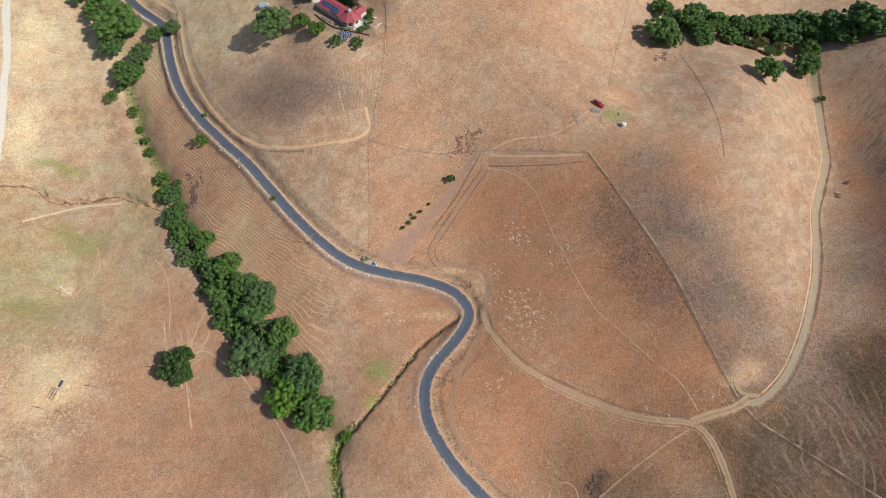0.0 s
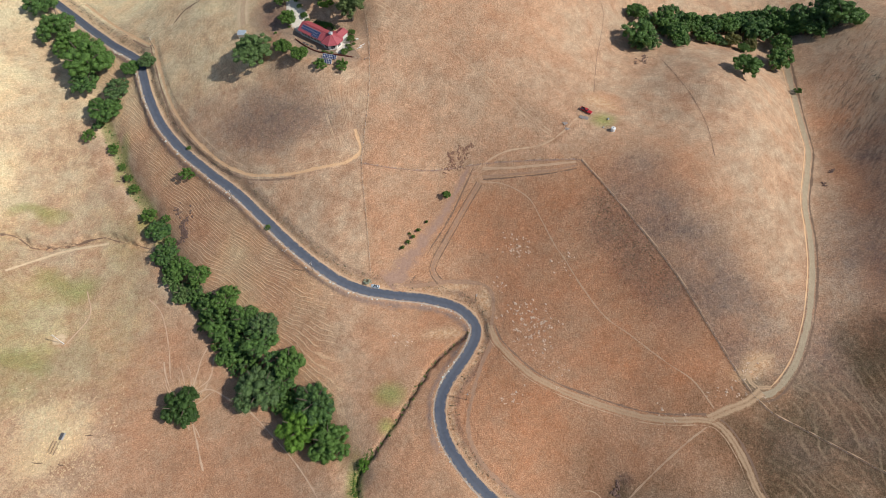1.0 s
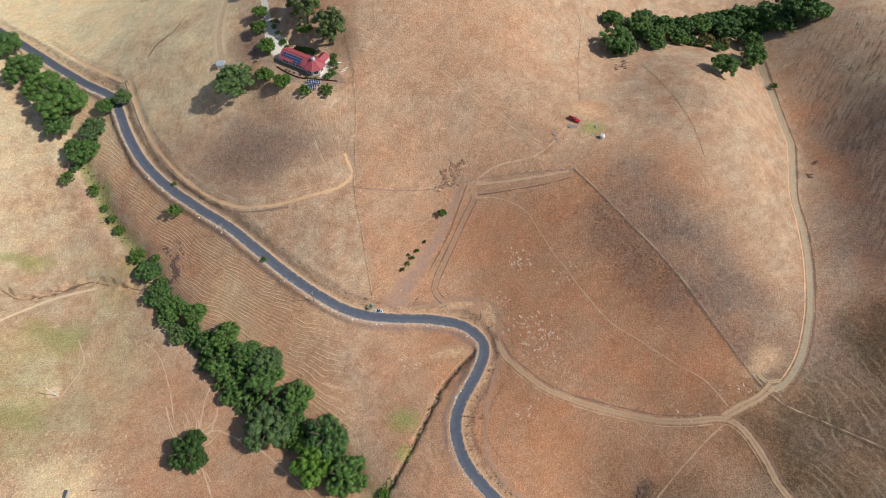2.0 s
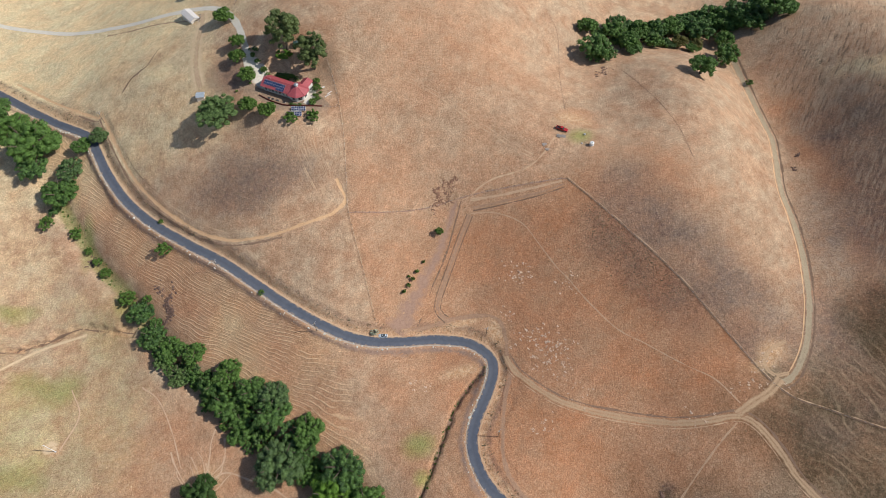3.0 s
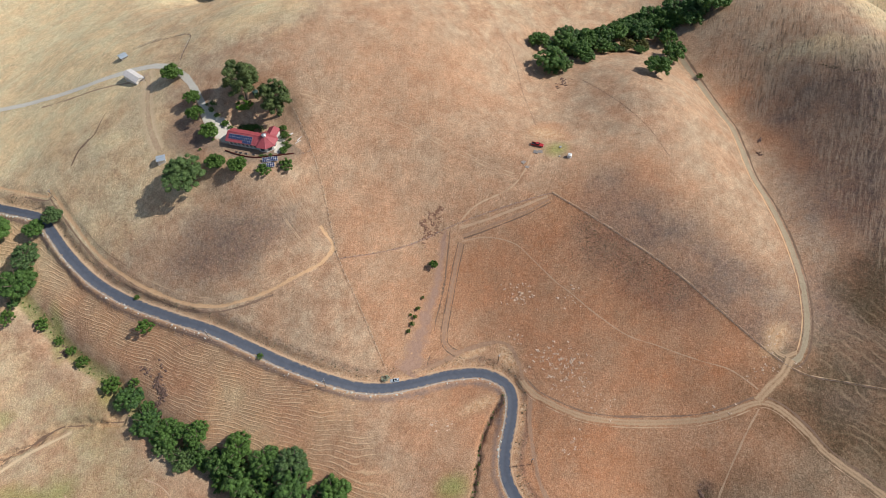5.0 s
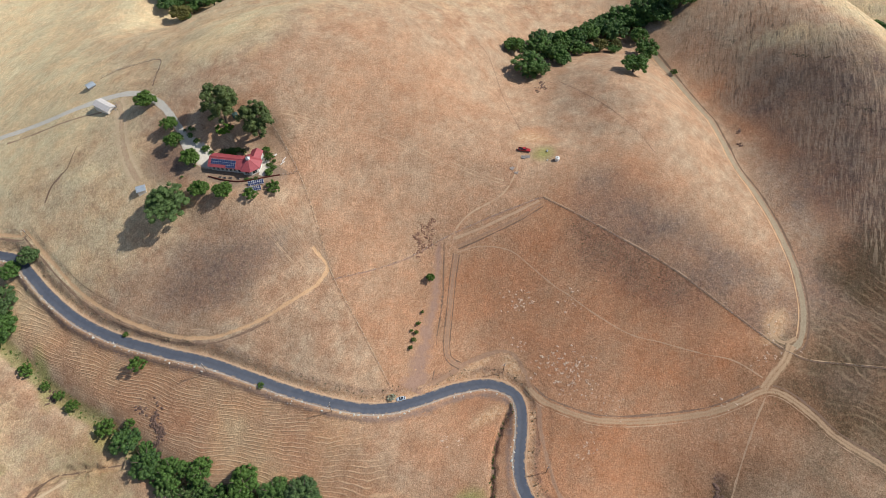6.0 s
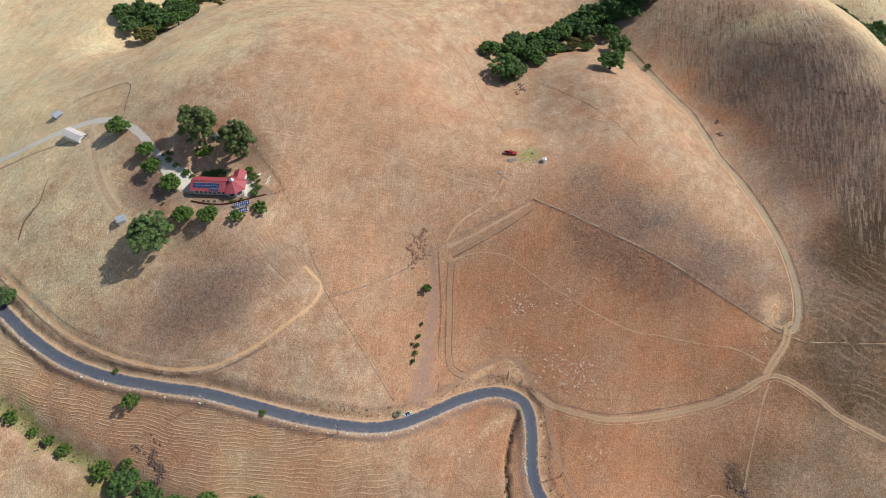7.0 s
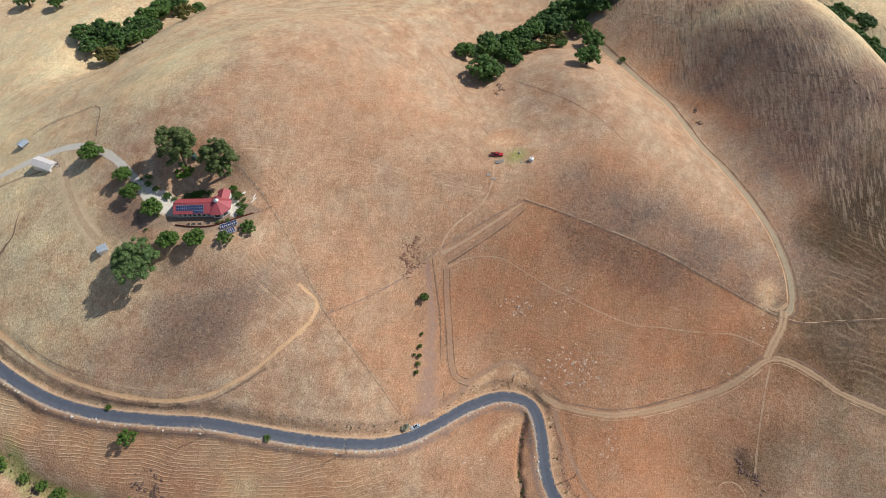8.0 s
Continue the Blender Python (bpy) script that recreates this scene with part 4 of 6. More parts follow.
# ---- trees ----
def crown_mesh(seed, clumps, leaves, leaf, flat=0.75, open_=0.0, low=-0.55):
    """Leaves in uneven clumps about a crown of radius 1, its middle at 0."""
    rng = np.random.RandomState(seed)
    verts, faces = [], []
    ico = bmesh.new()
    bmesh.ops.create_icosphere(ico, subdivisions=1, radius=1.0)
    iv = np.array([v.co[:] for v in ico.verts])
    fi = [[v.index for v in f.verts] for f in ico.faces]
    ico.free()
    domes = []
    for k in range(6):
        a, out = k * 1.05 + rng.uniform(-0.4, 0.4), rng.uniform(0.44, 0.60)
        domes.append((np.array([out * math.cos(a), out * math.sin(a), rng.uniform(-0.15, 0.18)]), rng.uniform(0.34, 0.50)))
    domes.append((np.array([rng.uniform(-0.15, 0.15), rng.uniform(-0.15, 0.15), 0.26]), 0.58))
    for c in range(clumps):
        d = rng.normal(size=3)
        d /= np.linalg.norm(d)
        if d[2] < low:
            d[2] = -d[2] * 0.6
        mid, wide = domes[c % len(domes)]
        centre = (mid + d * wide * rng.uniform(0.85, 1.05) * (1.0 if c % 5 else 0.5)) * np.array([1, 1, flat])
        size = rng.uniform(0.10, 0.19) * (1 - 0.35 * open_)
        base = len(verts)
        warp = 1 + rng.uniform(-0.25, 0.25, len(iv))
        for p, w in zip(iv, warp):
            verts.append(centre + p * w * size * 0.78 * np.array([1, 1, 0.75]))
        faces += [[base + i for i in f] for f in fi]
        dirs = rng.normal(size=(leaves, 3))
        dirs /= np.linalg.norm(dirs, axis=1)[:, None]
        dirs[:, 2] = np.where(dirs[:, 2] < -0.5, -dirs[:, 2], dirs[:, 2])
        for q in dirs:
            at = centre + q * size * rng.uniform(0.78, 1.16) * np.array([1, 1, 0.8])
            n = q + rng.normal(size=3) * 0.38
            n /= np.linalg.norm(n)
            t = np.cross(n, rng.normal(size=3))
            t /= np.linalg.norm(t)
            b = np.cross(n, t)
            s = leaf * rng.uniform(0.6, 1.3)
            base = len(verts)
            verts += [at - t * s - b * s * 0.3, at + b * s * 0.8 - t * s * 0.1, at + t * s + b * s * 0.2, at - b * s * 0.8 + t * s * 0.1]
            faces.append([base, base + 1, base + 2, base + 3])
    me = bpy.data.meshes.new("crown")
    me.from_pydata([tuple(v) for v in verts], [], faces)
    return me


def trunk_mesh(seed, tall, spread, thick):
    """A tapered leaning trunk that forks into limbs, for a crown of radius 1 whose middle is at height tall."""
    rng = np.random.RandomState(seed)
    bm = bmesh.new()
    fork = Vector((rng.uniform(-0.08, 0.08), rng.uniform(-0.08, 0.08), tall * 0.5))
    rod(bm, (0, 0, -0.12), fork * 0.55, thick * 1.5, thick * 1.05, 9)
    rod(bm, fork * 0.55, fork, thick * 1.05, thick * 0.9, 9)
    for i in range(5):
        a = i * 1.257 + rng.uniform(-0.4, 0.4)
        mid = fork + Vector((math.cos(a) * spread * 0.4, math.sin(a) * spread * 0.4, tall * 0.28))
        tip = fork + Vector((math.cos(a) * spread * 0.8, math.sin(a) * spread * 0.8, tall * rng.uniform(0.45, 0.8)))
        rod(bm, fork, mid, thick * 0.6, thick * 0.42, 6)
        rod(bm, mid, tip, thick * 0.42, thick * 0.12, 6)
    me = bpy.data.meshes.new("trunk")
    bm.to_mesh(me)
    bm.free()
    me.materials.append(BARK)
    return me


OAK_CROWNS = [crown_mesh(s, 230, 70, 0.023) for s in (1, 2, 3, 4)]
FAR_CROWNS = [crown_mesh(s, 110, 52, 0.042) for s in (31, 32, 33)]
OPEN_CROWNS = [crown_mesh(s, 135, 84, 0.034, flat=1.1, open_=0.15) for s in (11, 12)]
BUSH_CROWNS = [crown_mesh(s, 52, 56, 0.062, flat=0.8, low=-0.25) for s in (21, 22, 23)]
OAK_TRUNK, GUM_TRUNK = trunk_mesh(5, 1.0, 0.9, 0.075), trunk_mesh(6, 1.5, 0.7, 0.06)
BUSH_TRUNK = trunk_mesh(7, 0.7, 0.7, 0.05)
LEAFED = {}


def with_leaf(me, mat):
    """The crown mesh with that leaf material."""
    key = (me.name, mat.name)
    if key not in LEAFED:
        c = me.copy()
        c.name = "crown"
        c.materials.append(mat)
        LEAFED[key] = c
    return LEAFED[key]


def tree(name, x, y, r, crowns, trunk, tall, mat, rng, label, category, group="", squash=1.0):
    z = ground_z(x, y)
    e = new(name)
    e.matrix_world = pose(x, y, z, 0, 0, rng.uniform(0, 360))
    t = new("trunk", trunk)
    t.parent = e
    t.scale = (r, r, r)
    c = new("crown", with_leaf(crowns[rng.randint(len(crowns))], mat))
    c.parent = e
    c.location = (0, 0, r * tall)
    c.scale = (r * rng.uniform(0.95, 1.12), r * rng.uniform(0.95, 1.12), r * squash * rng.uniform(0.92, 1.08))
    return tagged(e, label, category, group)


rng = np.random.RandomState(40)
OAKS = [(-210.7, 325.7, 13.5), (-212.8, 312.2, 7.9), (-198.4, 292.5, 9.3), (-190.5, 304.4, 6.8), (-237.5, 361.0, 11.2), (-253.9, 386.7, 9.8), (-224.4, 344.4, 10.8), (-183.2, 317.2, 5.5), (-171.9, 319.6, 5.5), (-159.9, 211.4, 6.7), (-155.7, 197.6, 7), (-146.0, 187.5, 6.5), (-133.4, 179.9, 5.2), (-144.4, 173.1, 5.7), (-126.8, 163.1, 6.9), (-117.7, 164.0, 6.7), (-120.2, 149.8, 8.1), (-107.4, 152.4, 7.2), (-95.7, 146.0, 7.1), (-114.6, 137.2, 7.3), (-99.0, 137.4, 7.7), (-82.8, 125.0, 7.4), (-86.6, 116.8, 6.2), (-97.6, 114.6, 11.4), (-69.9, 103.0, 9.6), (-77.9, 93.2, 9.6), (-62.3, 83.8, 8.8), (-137.9, 110.3, 11)]
for i, (x, y, r) in enumerate(OAKS):
    bright = i == 25
    lone = i == 27
    tree("oak_tree", x, y, r * (0.98 if lone else 1.1), OAK_CROWNS, OAK_TRUNK, 0.55, LONE_LEAF if lone else BRIGHT_LEAF if bright else BAY_LEAF if i % 5 == 3 else OAK_LEAF, rng, "bright green leafy tree in the creek belt" if bright else "lone dense dark green oak in the meadow" if lone else "dense dark green oak along the dry creek", "tree", "" if lone else "creek oaks")
# paths that cattle trod to the shade of the lone oak
lone_x, lone_y = OAKS[27][:2]
for i, a in enumerate((62, 74, 84, 93, 101, 109, 117, 126, 30, 188, 284, 300)):
    c, s = math.cos(radians(a)), math.sin(radians(a))
    reach = rng_s.uniform(16, 34) if a < 130 else rng_s.uniform(9, 20)
    bow = rng_s.uniform(-3.2, 3.2)
    path = [(lone_x + c * q - s * bow * math.sin(q / reach * 3) + rng_s.uniform(-0.5, 0.5), lone_y + s * q + c * bow * math.sin(q / reach * 3)) for q in np.linspace(3.5, reach, 6)]
    tag_road(strip("shade_trail", path, rng_s.uniform(0.7, 1.2), CATTLE_SOIL, across=5, ragged=0.5, step=1.0), "faint cattle path towards the lone oak", "trail")
# undergrowth that closes the belt between the oaks
for x, y, r in [(-135.4, 169.2, 4.5), (-124.8, 154.0, 5.0), (-109.3, 144.6, 5.0), (-103.6, 127.3, 5.5), (-91.8, 127.6, 5.5), (-88.0, 106.0, 5.0), (-66.1, 93.3, 4.5), (-149.8, 179.6, 4.0), (-152.9, 204.3, 3.5), (-204.3, 299.0, 5.0), (-220.8, 329.9, 6.0), (-242.6, 369.4, 6.0), (-203.0, 284.7, 4.0)]:
    tree("creek_shrub", x, y, r, BUSH_CROWNS, BUSH_TRUNK, 0.75, OAK_LEAF, rng, "dark green shrub under the creek oaks", "shrub", "creek shrubs")
BELT = [(-157.6, 202.1), (-141.4, 175.1), (-119.0, 144.7), (-99.4, 118.8), (-80.1, 100.2), (-62.2, 84.3)]
for i, (x, y) in enumerate(smooth(BELT, 2.6)):
    r = rng.uniform(2.8, 5.2)
    tree("creek_shrub", x + rng.normal(0, 3.4), y + rng.normal(0, 3.0), r, BUSH_CROWNS, BUSH_TRUNK, 0.6, (OAK_LEAF, BAY_LEAF, SHRUB_LEAF, OAK_LEAF)[i % 4], rng, "green shrub under the creek oaks", "shrub", "creek shrubs")
HOUSE_TREES = [(-85.9, 358.8, 5.7), (-79.4, 331.7, 4.4), (-80.7, 321.0, 4.9), (-77.5, 307.6, 5.1), (-79.8, 287.3, 4.9), (-70.2, 278.9, 5.2), (-96.8, 288.5, 10.6)]
for i, (x, y, r) in enumerate(HOUSE_TREES):
    big = i == 6
    tree("garden_tree", x, y, r, OAK_CROWNS, OAK_TRUNK, 0.85, BAY_LEAF if big else SHRUB_LEAF, rng, "huge spreading grey-green tree beside the shed" if big else "rounded green garden tree by the farmhouse", "tree", "" if big else "garden trees")
GUMS = [(-52.7, 318.9, 10.8), (-40.3, 304.3, 10)]
for x, y, r in GUMS:
    tree("tall_tree", x, y, r * 1.02, OPEN_CROWNS, GUM_TRUNK, 1.2, GUM_LEAF, rng, "tall open dark green tree behind the farmhouse", "tree", "tall house trees")
BUSHES = [(-207.6, 278.1, 4.2), (-192.2, 268.4, 3.7), (-187.0, 257.5, 2.4), (-182.8, 249.9, 2.8), (-178.5, 241.8, 3.5), (-167.5, 222.7, 5), (-155.8, 217.4, 2.6), (-140.7, 236.8, 4), (-46.1, 72.2, 2.8), (-46.7, 271.2, 3.7), (-58.5, 272.3, 3.4), (-41.9, 289.8, 2.6), (-42.3, 282.5, 1.4), (-45.4, 281.0, 2), (-55.7, 315.1, 3.9), (-70.4, 323.0, 1.8), (-72.5, 320.3, 1.8), (-70.8, 316.4, 1.8), (-68.2, 311.0, 2.1), (-58.4, 303.6, 2.4), (-54.1, 303.9, 1.8), (-41.3, 295.3, 2.1), (-92.8, 195.5, 1.6), (-141.2, 253.5, 1.5), (225.4, 263.0, 2.5), (213.3, 196.1, 1.9), (206.4, 186.8, 1.5)]
for i, (x, y, r) in enumerate(BUSHES):
    if x > 205 and y < 200:
        continue
    tree("bush", x, y, r * 1.05, BUSH_CROWNS, BUSH_TRUNK, 0.62, BRIGHT_LEAF if i in (8, 14) else SHRUB_LEAF, rng, "rounded green bush by the farmhouse" if 9 <= i <= 21 else "small green bush in dry grass", "bush", "house bushes" if 9 <= i <= 21 else "field bushes")
YARD_SHRUBS = [(-68.2, 311.1, 1.8), (-66.5, 308.3, 1.5), (-65.1, 306.0, 1.2), (-60.6, 305.6, 2.4), (-57.5, 304.5, 2.4), (-54.5, 303.4, 2.1), (-57.1, 301.2, 1.8), (-51.8, 301.4, 1.8), (-54.1, 298.7, 1.2), (-51.7, 297.4, 1.2), (-40.6, 296.0, 1.5), (-41.9, 293.8, 0.9), (-46.9, 296.9, 1.2), (-57.1, 282.5, 1.2), (-55.2, 281.6, 0.9), (-52.6, 280.6, 1.2), (-42.8, 284.9, 1.5), (-45.9, 280.9, 2), (-40.5, 286.5, 1.2), (-44.2, 286.5, 0.9), (-73.7, 325.3, 0.9), (-77.1, 304.6, 0.9), (-85.1, 302.3, 0.9)]
for i, (x, y, r) in enumerate(YARD_SHRUBS):
    tree("yard_shrub", x, y, max(r, 0.7), BUSH_CROWNS, BUSH_TRUNK, 0.6, OAK_LEAF if i < 10 else SHRUB_LEAF, rng, "low green shrub in the farmhouse garden", "shrub", "garden shrubs")
tag_road(strip("patio", [(-43.6, 292.4), (-45.5, 287.9), (-46.5, 284.4), (-49.5, 281.3)], [3.0, 5.5, 5.5, 3.5], PALE_GRAVEL, across=9, lift=0.12, step=1.0), "pale stone patio round the house end", "patio")
SAPLINGS = [(4.3, 204.1, 2.3), (-12.3, 187.0, 1.2), (-15.3, 183.9, 1.2), (-18.1, 181.2, 1.2), (-21.4, 178.4, 1.2), (-17.0, 185.5, 0.9), (-7.5, 191.2, 0.9)]
for x, y, r in SAPLINGS:
    tree("sapling", x, y, r * 1.05, BUSH_CROWNS, BUSH_TRUNK, 1.0, SHRUB_LEAF, rng, "young planted tree in the dry hollow", "sapling", "planted saplings", 1.3)
tree("roadside_bush", -41.1, 162.2, 2.0, BUSH_CROWNS, BUSH_TRUNK, 0.6, GREY_LEAF, rng, "round grey-green bush beside the parked car", "bush")
FAR_TREES = [(132.5, 300.2, 10.3), (137.2, 324.2, 6.8), (159.2, 325.8, 7.9), (176.3, 324.8, 7.2), (188.9, 324.0, 7.4), (203.0, 326.8, 7.6), (214.8, 328.1, 7.7), (160.2, 307.9, 7), (180.5, 309.3, 6), (234.9, 325.6, 10.6), (245.3, 321.9, 8.1), (226.9, 330.0, 7.9), (198.3, 308.5, 5.3), (210.6, 305.2, 4.2), (222.5, 288.1, 8.4), (229.6, 305.1, 6.8), (182.6, 261.2, 8.5), (200.2, 322.1, 8.3), (219.1, 317.8, 9.3), (238.3, 319.1, 8.7), (247.9, 317.0, 9.7), (260.7, 321.5, 10), (264.1, 305.7, 10.8), (173.1, 321.7, 8.1), (154.7, 319.0, 7.9), (233.6, 331.5, 7.9), (158.6, 302.9, 6.2), (189.7, 324.1, 7.4), (249.5, 305.1, 7), (387.1, 217.9, 8), (382.2, 206.4, 8), (382.9, 197.4, 8), (378.9, 191.3, 8), (375.1, 181.1, 8), (377.3, 175.9, 8), (370.7, 169.5, 8), (373.0, 164.4, 8), (364.3, 156.5, 8), (368.1, 155.3, 8), (358.7, 146.5, 8), (362.9, 143.9, 8), (349.7, 132.1, 8), (392.6, 197.4, 8), (393.2, 178.5, 8), (389.3, 228.8, 8)]
for i, (x, y, r) in enumerate(FAR_TREES):
    tree("wood_tree", x, y, r * 1.06, FAR_CROWNS, OAK_TRUNK, 0.75, OLIVE_LEAF if i in (12, 13) else OAK_LEAF, rng, "dark green oak in the wooded ravine", "tree", "ravine oaks")
for i, (x, y, r) in enumerate(FAR_TREES[:29]):
    if i not in (14, 15, 16):
        for k in (0, 1):
            tree("ravine_shrub", x + rng.normal(0, 5.0), y + rng.normal(0, 3.5), r * rng.uniform(0.5, 0.8), FAR_CROWNS, BUSH_TRUNK, 0.6, OAK_LEAF if k else BAY_LEAF, rng, "dark green shrub between the ravine oaks", "shrub", "ravine shrubs")
FAR_LEFT = [(-46.1, 518.3, 7.6), (-46.6, 505.8, 7.2), (-32.8, 518.2, 7.5), (-28.4, 512.2, 8.2), (-24.3, 501.1, 7.9), (-10.8, 513.5, 8.2), (0.2, 519.7, 8.4), (13.0, 525.2, 8.5), (24.5, 527.2, 8.6), (-16.4, 488.7, 6.6), (-31.4, 494.7, 5.2), (-41.4, 487.9, 7.7), (16.5, 486.2, 7.3), (-60.1, 605.2, 7.9), (-43.3, 581.5, 7.6), (-1.8, 501.0, 6.2)]
for i, (x, y, r) in enumerate(FAR_LEFT):
    tree("hollow_tree", x, y, r * 1.06, FAR_CROWNS, OAK_TRUNK, 0.75, OLIVE_LEAF if i in (11, 12) else OAK_LEAF, rng, "dark green oak in the hollow behind the hill", "tree", "hollow oaks")
    if i < 13:
        tree("hollow_shrub", x + rng.normal(0, 5.0), y + rng.normal(0, 4.0), r * rng.uniform(0.5, 0.8), FAR_CROWNS, BUSH_TRUNK, 0.6, OAK_LEAF, rng, "dark green shrub among the hollow oaks", "shrub", "hollow shrubs")


tag_road(strip("parking_area", [(-76.7, 323.0), (-74.2, 315.6), (-70.6, 307.6), (-68.1, 303.3), (-65.6, 300.6)], [6.0, 9.0, 13.0, 12.0, 9.0], PALE_GRAVEL, across=11, lift=0.13), "bare gravel parking area beside the farmhouse", "yard")
# eroded banks: clods of dark bare earth
def clod_mesh(seed):
    r = np.random.RandomState(seed)
    bm = bmesh.new()
    bmesh.ops.create_icosphere(bm, subdivisions=1, radius=1.0)
    for v in bm.verts:
        v.co *= r.uniform(0.65, 1.25)
    me = bpy.data.meshes.new("earth_clod")
    bm.to_mesh(me)
    bm.free()
    me.materials.append(CLOD)
    return me


CLODS = [clod_mesh(s) for s in (1, 2, 3, 4)]
DARK_CLODS = [me.copy() for me in CLODS]
for me in DARK_CLODS:
    me.materials[0] = DARK_CLOD


def eroded_bank(x, y, turn, L, W, n, label, size=1.0):
    e = empty("eroded_bank", x, y, turn=turn)
    o = e.matrix_world.translation
    m = e.matrix_world.to_3x3()
    for i in range(n):
        q = Vector((max(-1.6, min(1.6, rng.normal(0, 0.55))) * L / 2, 0, 0))
        q.y = W * (0.45 * math.sin(q.x * 9.0 / L) + rng.normal(0, 0.28))
        g = m @ q
        s = rng.uniform(0.35, 1.0) * size
        ob = new("earth_clod", (DARK_CLODS if "dark" in label else CLODS)[i % 4])
        ob.parent = e
        ob.matrix_basis = pose(q.x, q.y, ground_z(o.x + g.x, o.y + g.y) - o.z - 0.15 * s, 0, 0, rng.uniform(0, 360)) @ Matrix.Diagonal((1.5 * s, 0.8 * s, 0.6 * s, 1))
    return tagged(e, label, "eroded bank", "eroded banks")


eroded_bank(-144.3, 208.6, 72, 16.0, 4.0, 150, "dark eroded bank of bare earth clods")
eroded_bank(-148.3, 220.7, 80, 6.0, 3.0, 24, "dark eroded bank of bare earth clods")
eroded_bank(8.9, 223.0, 56, 13.0, 3.6, 110, "reddish eroded diggings of bare earth", 0.8)
eroded_bank(18.1, 228.3, -5, 10.0, 2.8, 70, "reddish eroded diggings of bare earth", 0.7)
eroded_bank(14.0, 221.4, 50, 9.0, 4.0, 45, "reddish eroded diggings of bare earth", 0.8)
eroded_bank(-143.7, 352.1, 15, 14.0, 2.4, 26, "dark broken edge of a washed rut", 0.6)
eroded_bank(132.1, 285.9, 20, 10.0, 5.0, 30, "dark rough earth below the wood")
eroded_bank(216.2, 197.8, 40, 3.5, 2.5, 10, "dark hole in the bank above the track")
eroded_bank(208.5, 189.0, 40, 3.5, 2.5, 10, "dark hole in the bank above the track")
eroded_bank(-187.6, 251.0, 60, 6.0, 2.5, 20, "dark eroded bank of bare earth clods")

eroded_bank(69.0, 46.5, 88, 16.0, 3.0, 60, "dark rough gully of bare earth clods")

# ---- the farmhouse ----
EARTH = plain("packed_earth", (0.34, 0.235, 0.155), 0.95, vary=0.4, scale=1.0, bump=0.03)

def farmhouse():
    h = empty("farmhouse", *HOUSE_AT, z=ground_z(-58, 291), turn=HOUSE_TURN)
    L, W, EV, RG = 19.0, 8.6, 4.0, 6.3
    ox, oy, R = 20.2, 4.6, 6.1
    octo = lambda r, z: [(ox + r * math.cos(radians(22.5 + 45 * k)), oy + r * math.sin(radians(22.5 + 45 * k)), z) for k in range(8)]
    bm = bmesh.new()
    box(bm, L / 2, W / 2, -0.5, L - 1.0, W - 1.2, EV + 0.5)
    bm.verts.ensure_lookup_table()
    for x in (0.5, ):
        a, b, c = [bm.verts.new(p) for p in ((x, 0.6, EV), (x, W - 0.6, EV), (x, W / 2, RG - 0.3))]
        bm.faces.new((a, b, c))
    part("main_wall", bm, WHITE_WALL, h, "white painted wall of the long wing")
    bm = bmesh.new()
    loft(bm, [octo(R - 0.75, -0.6), octo(R - 0.75, EV)])
    part("round_end_wall", bm, WHITE_WALL, h, "white wall of the many-sided end")
    bm = bmesh.new()
    box(bm, 21.6, 11.2, -0.4, 5.0, 4.6, EV + 0.3)
    part("back_wing_wall", bm, WHITE_WALL, h)

    def slab(pts, name, t=0.16):
        b = bmesh.new()
        f = poly(b, pts)
        g = bmesh.ops.extrude_face_region(b, geom=[f])
        bmesh.ops.translate(b, vec=(0, 0, -t), verts=[v for v in g["geom"] if isinstance(v, bmesh.types.BMVert)])
        return part(name, b, RED_ROOF, h)

    slab([(-0.4, -0.5, EV - 0.2), (ox - 1, -0.5, EV - 0.2), (ox - 1, W / 2, RG), (-0.4, W / 2, RG)], "front_roof")
    slab([(-0.4, W + 0.5, EV - 0.2), (ox - 1, W + 0.5, EV - 0.2), (ox - 1, W / 2, RG), (-0.4, W / 2, RG)], "back_roof")
    # standing seams
    bm = bmesh.new()
    for k in range(38):
        x = -0.2 + k * 0.5
        rod(bm, (x, -0.5, EV - 0.17), (x, W / 2, RG + 0.03), 0.03, None, 4)
        rod(bm, (x, W + 0.5, EV - 0.17), (x, W / 2, RG + 0.03), 0.03, None, 4)
    part("roof_seams", bm, RED_ROOF, h)
    bm = bmesh.new()
    rod(bm, (-0.4, W / 2, RG + 0.02), (ox, W / 2, RG + 0.02), 0.12, None, 6)
    part("ridge_cap", bm, RED_ROOF, h)
    eave, apex = octo(R + 0.5, EV - 0.25), (ox, oy, 7.3)
    for k in range(8):
        slab([eave[k], eave[(k + 1) % 8], apex], "roof_facet", 0.14)
    bm = bmesh.new()
    for k in range(8):
        rod(bm, eave[k], apex, 0.09, 0.06, 5)
    part("hip_caps", bm, RED_ROOF, h)
    slab([(18.6, 7.0, EV - 0.1), (18.6, 14.0, EV - 0.1), (21.6, 14.0, EV + 1.5), (21.6, 7.0, EV + 1.5)], "wing_roof")
    slab([(24.6, 7.0, EV - 0.1), (24.6, 14.0, EV - 0.1), (21.6, 14.0, EV + 1.5), (21.6, 7.0, EV + 1.5)], "wing_roof")
    bm = bmesh.new()
    rod(bm, (ox, oy, 6.7), (ox, oy, 7.7), 1.05, 1.05, 8)
    cup = part("cupola", bm, TRIM_WHITE, h, "pale eight-sided cupola with windows")
    bm = bmesh.new()
    rod(bm, (ox, oy, 7.7), (ox, oy, 8.35), 1.35, 0.15, 8)
